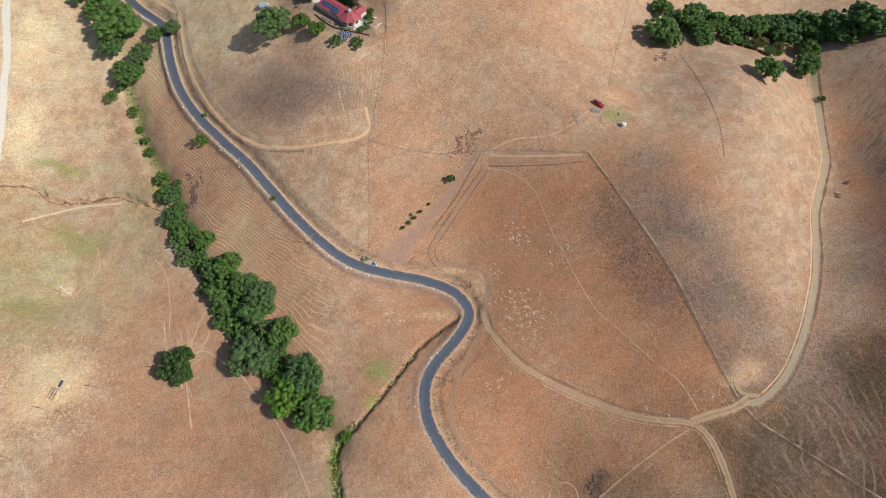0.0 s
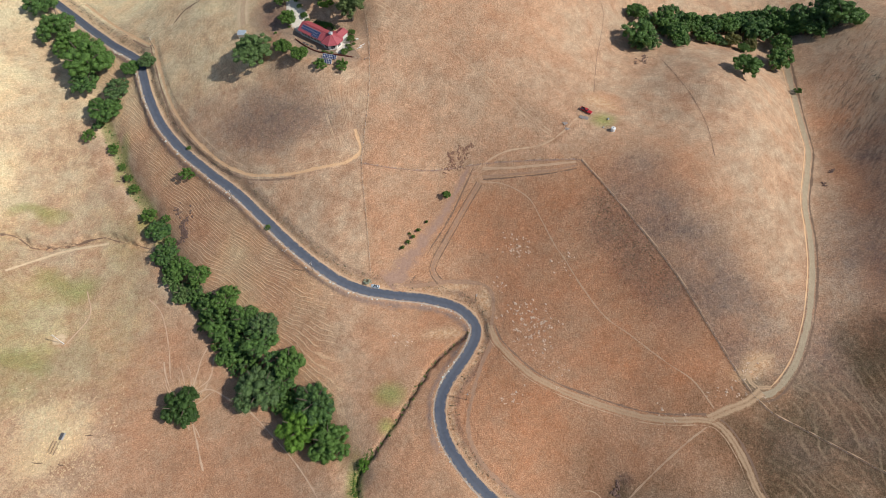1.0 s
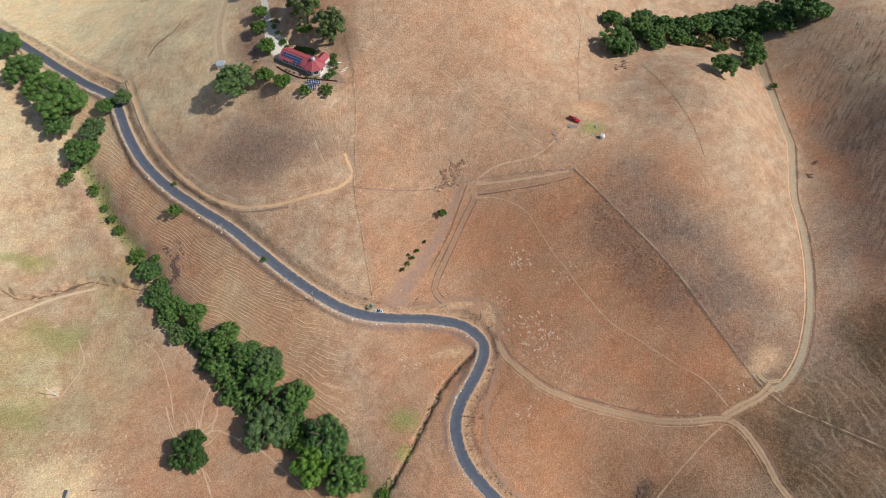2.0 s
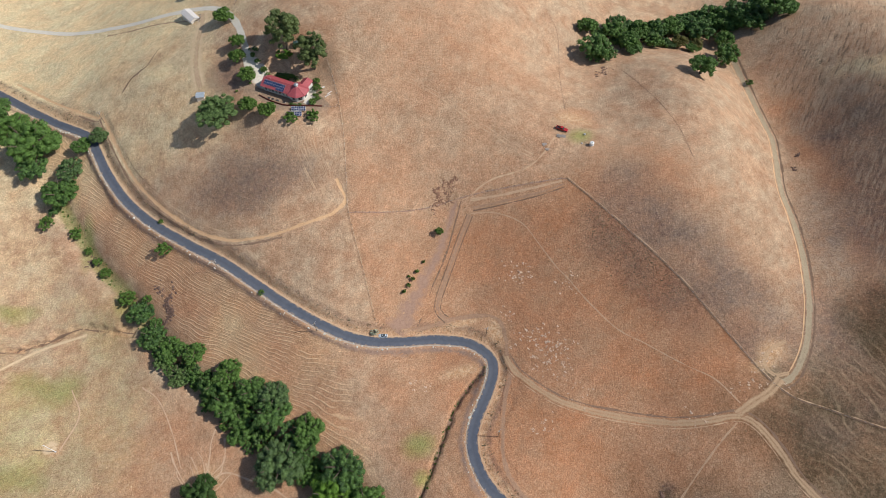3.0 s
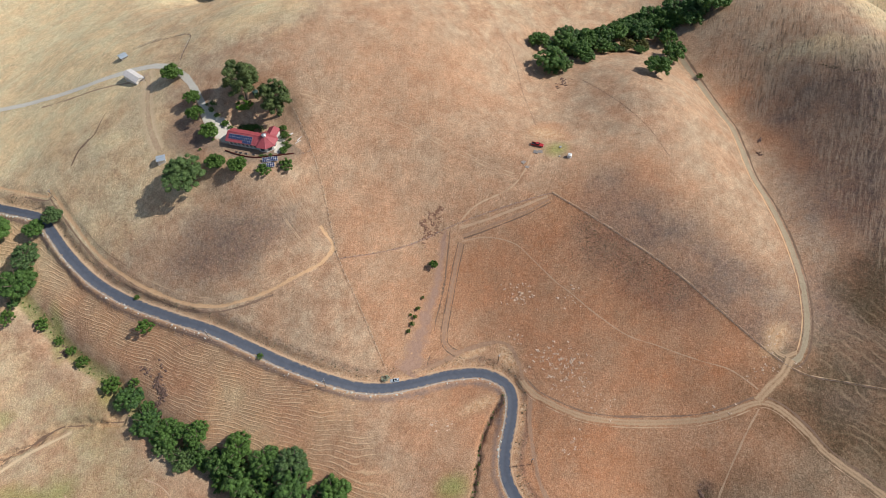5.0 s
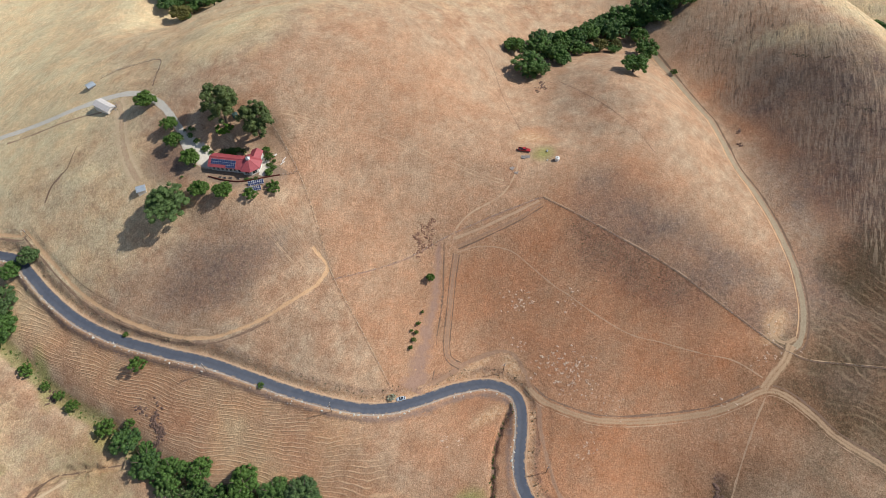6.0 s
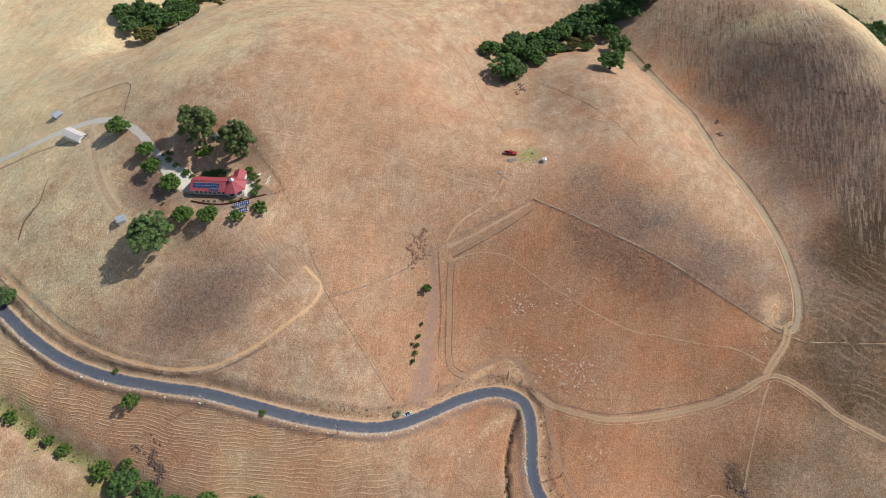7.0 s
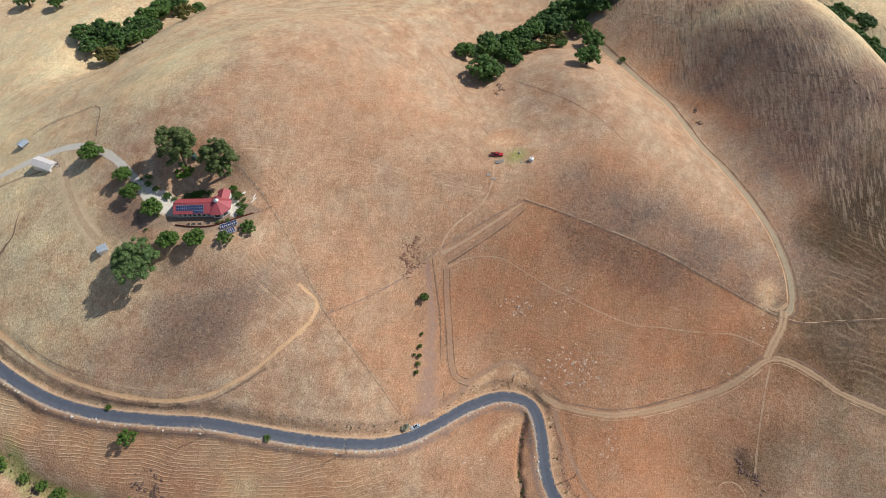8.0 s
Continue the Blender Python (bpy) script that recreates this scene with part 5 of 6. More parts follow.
    part("cupola_roof", bm, STEEL, cup, "grey metal cap")
    for k in range(8):
        a = radians(22.5 + 22.5 + 45 * k)
        bm = bmesh.new()
        box(bm, 0, 0, 0, 0.06, 0.5, 0.6)
        w = part("cupola_window", bm, GLASS, cup)
        w.matrix_basis = pose(ox + 0.99 * math.cos(a), oy + 0.99 * math.sin(a), 7.0, 0, 0, math.degrees(a))
    # roof panels: two full rows and a short one
    slope = math.atan2(RG - EV + 0.2, W / 2 + 0.5)
    n = Vector((0, -math.sin(slope), math.cos(slope)))
    cell = None
    bm = bmesh.new()
    for k in range(7):
        s = 0.9 - 0.62 + k * 0.68
        a = Vector((1.1 if k > 1 else 9.2, -0.5 + s * math.cos(slope), EV - 0.2 + s * math.sin(slope))) + n * 0.06
        rod(bm, a, Vector((14.1, a.y, a.z)), 0.035, None, 4)
    part("panel_rail", bm, STEEL, h)
    bm = bmesh.new()
    for x0, x1, s0, s1 in ((1.1, 14.1, 1.62, 4.32), (9.1, 14.1, 0.26, 1.62)):
        poly(bm, [Vector((x, -0.5 + s * math.cos(slope), EV - 0.2 + s * math.sin(slope))) + n * 0.085 for x, s in ((x0, s0), (x1, s0), (x1, s1), (x0, s1))])
    part("panel_tray", bm, STEEL, h, "pale metal tray under the panels")
    for row in range(3):
        for col in range(13):
            if row == 2 and col < 8:
                continue
            s = 0.9 + (2 - row) * 1.36
            at = Vector((1.6 + col * 1.0, -0.5 + s * math.cos(slope), EV - 0.2 + s * math.sin(slope))) + n * 0.12
            if cell is None:
                bm = bmesh.new()
                box(bm, 0, 0, -0.03, 0.88, 1.22, 0.05)
                cell = part("solar_panel", bm, CELL, h, "dark blue roof solar panel")
                ob = cell
            else:
                ob = new("solar_panel", cell.data)
                ob.parent = h
                ob["label"] = "dark blue roof solar panel"
            ob.matrix_basis = pose(at.x, at.y, at.z, math.degrees(slope))

    def window(x, y, z, w, hh, turn):
        b = bmesh.new()
        box(b, 0, 0, 0, w + 0.24, 0.10, hh + 0.24)
        fr = part("window_frame", b, TRIM_WHITE, h)
        fr.matrix_basis = pose(x, y, z, 0, 0, turn)
        b = bmesh.new()
        box(b, 0, -0.06, 0.12, w, 0.05, hh)
        part("pane", b, GLASS, fr)
        b = bmesh.new()
        box(b, 0, -0.09, 0.12, 0.06, 0.03, hh)
        box(b, 0, -0.09, 0.12 + hh / 2, w, 0.03, 0.06)
        part("glazing_bar", b, TRIM_WHITE, fr)

    for k in range(7):
        window(2.2 + k * 2.25, 0.58, 0.9, 1.2, 1.35, 0)
    for k in (5, 6, 7, 0):
        a = radians(45 + 45 * k)
        r = (R - 0.75) * math.cos(radians(22.5)) + 0.02
        window(ox + r * math.cos(a), oy + r * math.sin(a), 0.8, 2.2, 1.6, math.degrees(a) + 90)
    window(0.48, 3.0, 0.9, 1.2, 1.3, -90)
    bm = bmesh.new()
    box(bm, 0, 0, 0, 1.0, 0.08, 2.1, 0.02)
    dr = part("door", bm, RED_WOOD, h, "dark red front door")
    dr.matrix_basis = pose(0.47, 5.8, 0.0, 0, 0, -90)
    bm = bmesh.new()
    rod(bm, (0.35, -0.05, 1.0), (0.35, -0.12, 1.0), 0.04)
    part("handle", bm, STEEL, dr)
    # terrace and kerb at the foot of the house
    bm = bmesh.new()
    box(bm, 10, -2.2, -0.55, 19, 4.4, 0.62)
    part("terrace", bm, EARTH, h, "brown earth terrace along the front")
    bm = bmesh.new()
    rod(bm, (4, 4.3, 6.1), (4, 4.3, 7.1), 0.14, None, 6)
    part("flue_pipe", bm, STEEL, h)
    return tagged(h, "white farmhouse with red metal roof, cupola and solar panels", "house")


farmhouse()
# walls, beds and furniture round the house
WALL_RED = [(-73.2, 294.6), (-67.1, 287.9), (-58.3, 281.9), (-41.3, 277.5)]
wall = empty("garden_fence", WALL_RED[0][0], WALL_RED[0][1], 0.0)
line = smooth(WALL_RED, 2.0)
for a, b in zip(line[:-1], line[1:]):
    m = (a + b) / 2
    bm = bmesh.new()
    L = math.hypot(*(b - a))
    z = ground_z(*m)
    box(bm, 0, 0, -0.5, L, 0.16, 1.45, 0.02)
    ob = part("fence_panel", bm, RED_WOOD, wall)
    ob.matrix_basis = pose(m[0] - WALL_RED[0][0], m[1] - WALL_RED[0][1], z, 0, 0, math.degrees(math.atan2(b[1] - a[1], b[0] - a[0])))
for a in line[::2]:
    bm = bmesh.new()
    box(bm, a[0] - WALL_RED[0][0], a[1] - WALL_RED[0][1], ground_z(*a) - 0.4, 0.2, 0.2, 1.5)
    part("post", bm, RED_WOOD, wall)
tagged(wall, "dark red wooden fence below the farmhouse terrace", "fence")


def solar_rack(x, y):
    r = empty("solar_rack", x, y, turn=-16)
    bm = bmesh.new()
    for k in (-3.2, 0, 3.2):
        rod(bm, (k, -0.9, -0.2), (k, -0.9, 0.55), 0.05)
        rod(bm, (k, 0.9, -0.2), (k, 0.9, 1.75), 0.05)
        rod(bm, (k, -1.0, 0.5), (k, 1.0, 1.8), 0.05)
    box(bm, 0, 0, 1.13, 7.8, 2.4, 0.03, 0, 0, 33)
    part("rack_frame", bm, STEEL, r)
    for k in range(8):
        bm = bmesh.new()
        box(bm, 0, 0.58, 0, 0.86, 1.1, 0.05)
        box(bm, 0, -0.58, 0, 0.86, 1.1, 0.05)
        p = part("solar_panel", bm, CELL, r)
        p.matrix_basis = pose(-3.36 + k * 0.96, 0, 1.2, 33)
        bm = bmesh.new()
        for sx in (-0.45, 0.45):
            box(bm, sx, 0, 0, 0.06, 2.3, 0.07)
        for sy in (-1.15, 0, 1.15):
            box(bm, 0, sy, 0, 0.84, 0.06, 0.07)
        part("panel_frame", bm, TRIM_WHITE, p, "white metal frame")
    return tagged(r, "tilted rack of dark blue ground solar panels", "solar panel", "ground solar racks")


solar_rack(-53.8, 277.7)
solar_rack(-56.4, 274.8)


def gabled_shed(name, x, y, turn, L, W, wall_h, ridge_h, roof, wall_mat, label, door=True):
    s = empty(name, x, y, turn=turn)
    bm = bmesh.new()
    prof = [(-W / 2, -1.6), (W / 2, -1.6), (W / 2, wall_h), (0, ridge_h), (-W / 2, wall_h)]
    loft(bm, [[(-L / 2, p, q) for p, q in prof], [(L / 2, p, q) for p, q in prof]])
    part("wall", bm, wall_mat, s)
    for sg in (-1, 1):
        bm = bmesh.new()
        k = (ridge_h - wall_h) / (W / 2)
        f = poly(bm, [(-L / 2 - 0.3, sg * (W / 2 + 0.4), wall_h - 0.4 * k + 0.08), (L / 2 + 0.3, sg * (W / 2 + 0.4), wall_h - 0.4 * k + 0.08), (L / 2 + 0.3, 0, ridge_h + 0.08), (-L / 2 - 0.3, 0, ridge_h + 0.08)])
        g = bmesh.ops.extrude_face_region(bm, geom=[f])
        bmesh.ops.translate(bm, vec=(0, 0, -0.07), verts=[v for v in g["geom"] if isinstance(v, bmesh.types.BMVert)])
        for i in range(int(L / 0.6)):
            xx = -L / 2 + i * 0.6
            rod(bm, (xx, sg * (W / 2 + 0.4), wall_h - 0.4 * k + 0.1), (xx, 0, ridge_h + 0.1), 0.025, None, 4)
        part("roof", bm, roof, s)
    if door:
        bm = bmesh.new()
        box(bm, L / 2 + 0.03, 0, 0, 0.08, W * 0.45, wall_h * 0.85)
        part("door", bm, GREY_WOOD, s, "grey sliding door")
    return tagged(s, label, "shed")


gabled_shed("barn", -107.3, 379.1, -62, 12.0, 5.6, 2.7, 3.9, PALE_ROOF, WHITE_WALL, "white gabled barn beside the gravel driveway")
gabled_shed("field_shed", -111.2, 409.8, 18, 4.4, 4.2, 2.0, 2.6, BLUE_ROOF, GREY_WOOD, "small grey shed with blue-grey metal roof")
gabled_shed("garden_shed", -105.7, 308.9, -8, 4.2, 3.6, 2.2, 2.7, BLUE_ROOF, WHITE_WALL, "small white shed with pale blue roof")


def water_tank(x, y, r, hgt, mat, label):
    t = empty("water_tank", x, y)
    bm = bmesh.new()
    n = 20
    ringz = [(r, -0.1), (r, hgt * 0.33), (r * 1.02, hgt * 0.35), (r, hgt * 0.37), (r, hgt * 0.66), (r * 1.02, hgt * 0.68), (r, hgt * 0.7), (r, hgt), (r * 0.6, hgt * 1.12), (r * 0.2, hgt * 1.16)]
    loft(bm, [[(q * math.cos(6.283 * i / n), q * math.sin(6.283 * i / n), z) for i in range(n)] for q, z in ringz])
    part("tank_body", bm, mat, t)
    bm = bmesh.new()
    rod(bm, (0, 0, hgt * 1.15), (0, 0, hgt * 1.22), r * 0.22, None, 12)
    part("lid", bm, DARK_PLASTIC, t)
    return tagged(t, label, "tank")


water_tank(96.3, 223.6, 1.2, 1.9, TANK_WHITE, "white plastic water tank on dry grass")
water_tank(-47.6, 318.5, 1.5, 2.2, TANK_GREEN, "dark green water tank under tall trees")


# ---- vehicles ----
def wheel(bm_name, parent, x, y, r, w):
    bm = bmesh.new()
    rod(bm, (x, y - w / 2, r), (x, y + w / 2, r), r, None, 14)
    t = part("wheel", bm, RUBBER, parent)
    bm = bmesh.new()
    rod(bm, (x, y - w / 2 - 0.01, r), (x, y + w / 2 + 0.01, r), r * 0.6, None, 12)
    part("rim", bm, STEEL, t)


def car():
    c = empty("parked_car", -37.2, 160.1, turn=164)
    c.location.z = ground_z(-37.4, 158.5) + 0.05
    sec = lambda x, w, z0, z1: [(x, -w, z0), (x, -w * 1.02, (z0 + z1) / 2), (x, -w * 0.94, z1), (x, w * 0.94, z1), (x, w * 1.02, (z0 + z1) / 2), (x, w, z0)]
    bm = bmesh.new()
    loft(bm, [sec(-2.3, 0.74, 0.45, 0.80), sec(-2.15, 0.86, 0.30, 0.98), (sec(-1.2, 0.92, 0.28, 1.02)), sec(0.8, 0.92, 0.28, 0.98), sec(1.8, 0.90, 0.28, 0.86), sec(2.2, 0.80, 0.34, 0.72), sec(2.32, 0.66, 0.42, 0.62)])
    part("body", bm, CAR_PAINT, c, "", True)
    bm = bmesh.new()
    loft(bm, [[(-2.0, -0.72, 0.98), (-2.0, 0.72, 0.98), (-1.7, 0.60, 1.42), (-1.7, -0.60, 1.42)], [(0.9, -0.80, 0.97), (0.9, 0.80, 0.97), (0.15, 0.60, 1.46), (0.15, -0.60, 1.46)]])
    part("cabin_glass", bm, GLASS, c)
    bm = bmesh.new()
    box(bm, -0.75, 0, 1.43, 1.9, 1.22, 0.05, 0.02)
    roof = part("roof", bm, CAR_PAINT, c)
    bm = bmesh.new()
    box(bm, -0.55, 0, 1.47, 1.15, 0.95, 0.02)
    part("sunroof", bm, GLASS, roof, "dark glass sunroof")
    for sx in (-1.4, 1.4):
        for sy in (-0.84, 0.84):
            wheel("w", c, sx, sy, 0.33, 0.22)
    for sy in (-0.6, 0.6):
        bm = bmesh.new()
        box(bm, 2.24, sy, 0.58, 0.14, 0.32, 0.14, 0.02)
        part("headlight", bm, TRIM_WHITE, c)
        bm = bmesh.new()
        box(bm, -2.26, sy, 0.68, 0.1, 0.26, 0.18, 0.02)
        part("tail_light", bm, RED_ROOF, c)
        bm = bmesh.new()
        box(bm, 0.55, sy * 1.62, 0.95, 0.16, 0.14, 0.12, 0.02)
        part("mirror", bm, CAR_PAINT, c)
    return tagged(c, "silver-blue hatchback parked on the road verge", "car")


def truck():
    t = empty("farm_truck", 84.9, 238.6, turn=-42)
    sec = lambda x, w, z0, z1: [(x, -w, z0), (x, -w, z1), (x, w, z1), (x, w, z0)]
    bm = bmesh.new()
    loft(bm, [sec(1.0, 1.0, 0.55, 1.25), sec(2.9, 0.98, 0.55, 1.2), sec(3.3, 0.86, 0.6, 1.05)])
    part("bonnet", bm, TRUCK_PAINT, t)
    bm = bmesh.new()
    loft(bm, [sec(-1.2, 1.0, 0.55, 1.3), sec(1.05, 1.0, 0.55, 1.3)])
    part("cab_body", bm, TRUCK_PAINT, t)
    bm = bmesh.new()
    loft(bm, [[(-1.1, -0.95, 1.3), (1.0, -0.95, 1.3), (1.0, 0.95, 1.3), (-1.1, 0.95, 1.3)], [(-0.9, -0.78, 1.95), (0.4, -0.78, 1.95), (0.4, 0.78, 1.95), (-0.9, 0.78, 1.95)]])
    part("cab_glass", bm, GLASS, t)
    bm = bmesh.new()
    box(bm, -0.25, 0, 1.95, 1.4, 1.62, 0.07, 0.02)
    part("cab_roof", bm, TRUCK_PAINT, t)
    bm = bmesh.new()
    box(bm, -2.35, 0, 0.7, 2.3, 1.9, 0.12)
    part("bed_floor", bm, DARK_PLASTIC, t)
    for sx, sy, lx, ly in ((-2.35, -0.95, 2.3, 0.1), (-2.35, 0.95, 2.3, 0.1), (-3.5, 0, 0.1, 2.0)):
        bm = bmesh.new()
        box(bm, sx, sy, 0.7, lx, ly, 0.62, 0.02)
        part("bed_side", bm, TRUCK_PAINT, t)
    for sx in (-2.4, 2.1):
        for sy in (-0.92, 0.92):
            wheel("w", t, sx, sy, 0.4, 0.26)
    bm = bmesh.new()
    box(bm, 3.32, 0, 0.55, 0.12, 1.7, 0.2)
    part("bumper", bm, STEEL, t)
    return tagged(t, "red pickup truck parked on bare ground", "truck")


car()
truck()


def pallet_stack(x, y, turn, n, label):
    p = empty("pallet_stack", x, y, turn=turn)
    for k in range(n):
        for i in range(5):
            bm = bmesh.new()
            box(bm, 0, -0.9 + i * 0.45, 0.1 + k * 0.22, 2.4, 0.34, 0.05)
            part("board", bm, GREY_WOOD, p)
        bm = bmesh.new()
        for j in (-1.0, 0, 1.0):
            box(bm, j, 0, k * 0.22, 0.1, 2.2, 0.1)
        part("bearer", bm, GREY_WOOD, p)
    return tagged(p, label, "pallet", "pallets by the truck")


pallet_stack(81.5, 234.7, -42, 2, "grey wooden pallets beside the red truck")
pallet_stack(83.9, 233.8, -30, 1, "grey wooden pallets beside the red truck")
pallet_stack(71.8, 231.3, 20, 1, "loose grey boards on the wheel track")
pallet_stack(72.5, 228.1, 40, 1, "loose grey boards on the wheel track")
for x, y, s in ((95.8, 232.1, 0.9), (91.8, 226.4, 0.6)):
    c = empty("white_crate", x, y, turn=20)
    bm = bmesh.new()
    box(bm, 0, 0, -0.05, s, s, s * 0.8, 0.04)
    part("crate_body", bm, TANK_WHITE, c)
    bm = bmesh.new()
    box(bm, 0, 0, s * 0.76, s * 1.05, s * 1.05, 0.06, 0.01)
    part("lid", bm, STEEL, c)
    tagged(c, "small white plastic crate on dry grass", "crate", "field crates")
for x, y, turn in ((-37.0, 283.4, 20), (-35.6, 284.9, 32)):
    b = empty("white_bench", x, y, turn=turn)
    bm = bmesh.new()
    box(bm, 0, 0, 0.4, 3.4, 0.45, 0.08, 0.02)
    part("seat", bm, TRIM_WHITE, b)
    for sx in (-1.4, 1.4):
        bm = bmesh.new()
        box(bm, sx, 0, -0.1, 0.12, 0.4, 0.5)
        part("leg", bm, TRIM_WHITE, b)
    tagged(b, "long low white bench on the bare yard", "bench", "yard benches")
pt = empty("garden_table", -38.4, 289.7, turn=15)
bm = bmesh.new()
box(bm, 0, 0, 0.7, 1.9, 1.0, 0.07, 0.02)
part("tabletop", bm, TRIM_WHITE, pt)
for sx in (-0.75, 0.75):
    for sy in (-0.35, 0.35):
        bm = bmesh.new()
        box(bm, sx, sy, -0.05, 0.08, 0.08, 0.76)
        part("leg", bm, TRIM_WHITE, pt)
tagged(pt, "white garden table beside the farmhouse", "table")
for x, y in ((-68.1, 290.8), (-66.3, 289.4), (-60.5, 285.3), (-63.8, 287.6)):
    b = empty("planter_box", x, y, z=ground_z(-58, 291) + 0.0, turn=-38)
    bm = bmesh.new()
    box(bm, 0, 0, 0, 1.5, 0.8, 0.55, 0.03)
    part("box", bm, GREY_WOOD, b)
    bm = bmesh.new()
    box(bm, 0, 0, 0.5, 1.35, 0.66, 0.10)
    part("soil", bm, DARK_PLASTIC, b)
    tagged(b, "grey wooden planter box on the terrace", "planter", "terrace planters")


# ---- poles, mast and fences ----
def utility_pole(x, y, turn, label):
    p = empty("utility_pole", x, y, turn=turn)
    bm = bmesh.new()
    rod(bm, (0, 0, -0.6), (0, 0, 9.4), 0.17, 0.11, 10)
    part("pole", bm, WOOD, p, "brown wooden pole")
    bm = bmesh.new()
    box(bm, 0, 0.12, 8.7, 2.4, 0.12, 0.14)
    arm = part("crossarm", bm, GREY_WOOD, p)
    for k in (-1.05, -0.4, 0.4, 1.05):
        bm = bmesh.new()
        rod(bm, (k, 0.12, 8.84), (k, 0.12, 9.05), 0.07, 0.05, 6)
        part("insulator", bm, TANK_WHITE, arm)
    bm = bmesh.new()
    rod(bm, (0, 0.05, 8.0), (0.7, 0.12, 8.72), 0.03, None, 4)
    rod(bm, (0, 0.05, 8.0), (-0.7, 0.12, 8.72), 0.03, None, 4)
    part("brace", bm, STEEL, p)
    bm = bmesh.new()
    rod(bm, (0.3, -0.12, 7.3), (0.3, -0.12, 8.1), 0.22, None, 10)
    part("transformer", bm, STEEL, p, "grey metal transformer can")
    return tagged(p, label, "utility pole", "roadside poles")


POLES = [(-69.0, 169.2), (4.6, 97.0), (14.6, 148.1), (-112.6, 214.4), (-168.1, 328.1)]
for i, (x, y) in enumerate(POLES):
    a, b = POLES[max(i - 1, 0)], POLES[min(i + 1, len(POLES) - 1)]
    utility_pole(x, y, (40, 25, 10, 45, 30)[i], "brown wooden utility pole beside the winding road")
mast = empty("field_mast", -206.4, 151.3)
bm = bmesh.new()
rod(bm, (0, 0, -0.3), (0, 0, 11.6), 0.22, 0.13, 10)
part("mast_pole", bm, TRIM_WHITE, mast)
bm = bmesh.new()
rod(bm, (-0.9, 0, 11.2), (0.9, 0, 11.2), 0.07)
rod(bm, (0, -0.5, 10.7), (0, 0.5, 10.7), 0.06)
part("head_bar", bm, TRIM_WHITE, mast)
bm = bmesh.new()
rod(bm, (0, 0, -0.2), (0, 0, 0.12), 0.6, None, 10)
part("footing", bm, CONCRETE, mast)
tagged(mast, "tall white metal mast on a bare round pad", "mast")
pad = [(-209.0 + 2.0 * math.cos(a), 154.0 + 1.5 * math.sin(a)) for a in np.linspace(0, 6.283, 12)]
tag_road(strip("mast_pad", pad, 4.2, BERM, across=5, step=1.0), "round bare pale pad at the mast foot", "trail")


def wire_fence(name, line, label, gap=3.6, tall=1.25, mat=WOOD):
    f = empty(name, line[0][0], line[0][1])
    o = f.matrix_world.translation
    p = smooth(line, 1.0)
    s = np.concatenate([[0], np.cumsum(np.hypot(*np.diff(p, axis=0).T))])
    q = np.stack([np.interp(np.arange(0, s[-1], gap), s, p[:, k]) for k in (0, 1)], -1)
    bm = bmesh.new()
    box(bm, 0, 0, -0.3, 0.15, 0.15, tall + 0.3)
    first = part("post", bm, mat, f)
    tops = []
    for i, (x, y) in enumerate(q):
        ob = first if i == 0 else new("post", first.data)
        ob.parent = f
        z = ground_z(x, y)
        ob.matrix_basis = pose(x - o.x, y - o.y, z - o.z, rng.uniform(-4, 4), rng.uniform(-4, 4), rng.uniform(0, 90))
        tops.append(Vector((x - o.x, y - o.y, z - o.z)))
    for hgt in (0.45, 0.8, 1.12):
        bm = bmesh.new()
        for a, b in zip(tops[:-1], tops[1:]):
            rod(bm, a + Vector((0, 0, hgt)), b + Vector((0, 0, hgt)), 0.012, None, 3)
        part("wire", bm, STEEL, f)
    return tagged(f, label, "fence")


wire_fence("hill_fence", FENCE_HILL, "old wire fence with wooden posts over the hill")
wire_fence("field_fence", FENCE_MID, "wire fence with wooden posts between two fields")
wire_fence("cross_fence", FENCE_ACROSS, "wire fence with wooden posts across the hollow")
wire_fence("paddock_fence", FENCE_UP, "wire fence with wooden posts round a paddock")
wire_fence("yard_fence", FENCE_RIGHT, "dark wooden post fence beside the farmhouse yard", 2.0, 1.4)

# feeder and pen in the mown meadow
fd = empty("cattle_feeder", -194.1, 100.1, turn=-15)
for k in range(3):
    bm = bmesh.new()
    box(bm, -0.75 + k * 0.75, 0, 0.35, 0.6, 3.4, 0.5, 0.05)
    part("trough", bm, STEEL if k == 2 else GREY_SHEET, fd)
for sx in (-1.0, 1.0):
    for sy in (-1.5, 1.5):
        bm = bmesh.new()
        box(bm, sx, sy, -0.1, 0.12, 0.12, 0.6)
        part("leg", bm, STEEL, fd)
tagged(fd, "dark grey metal cattle feeder in pale straw", "feeder")
pen = empty("pen_rails", -196.5, 94.7, turn=-15)
for k in range(3):
    bm = bmesh.new()
    rod(bm, (-1.6 + k * 1.6, -3.0, 1.0), (-1.6 + k * 1.6, 3.0, 1.0), 0.06)
    rod(bm, (-1.6 + k * 1.6, -3.0, 0.5), (-1.6 + k * 1.6, 3.0, 0.5), 0.06)
    part("rail", bm, DEAD_WOOD, pen)
for k in range(3):
    for j in (-3, 0, 3):
        bm = bmesh.new()
        rod(bm, (-1.6 + k * 1.6, j, -0.3), (-1.6 + k * 1.6, j, 1.2), 0.08)
        part("post", bm, DEAD_WOOD, pen)
tagged(pen, "broken brown wooden pen rails by the feeder", "fence")
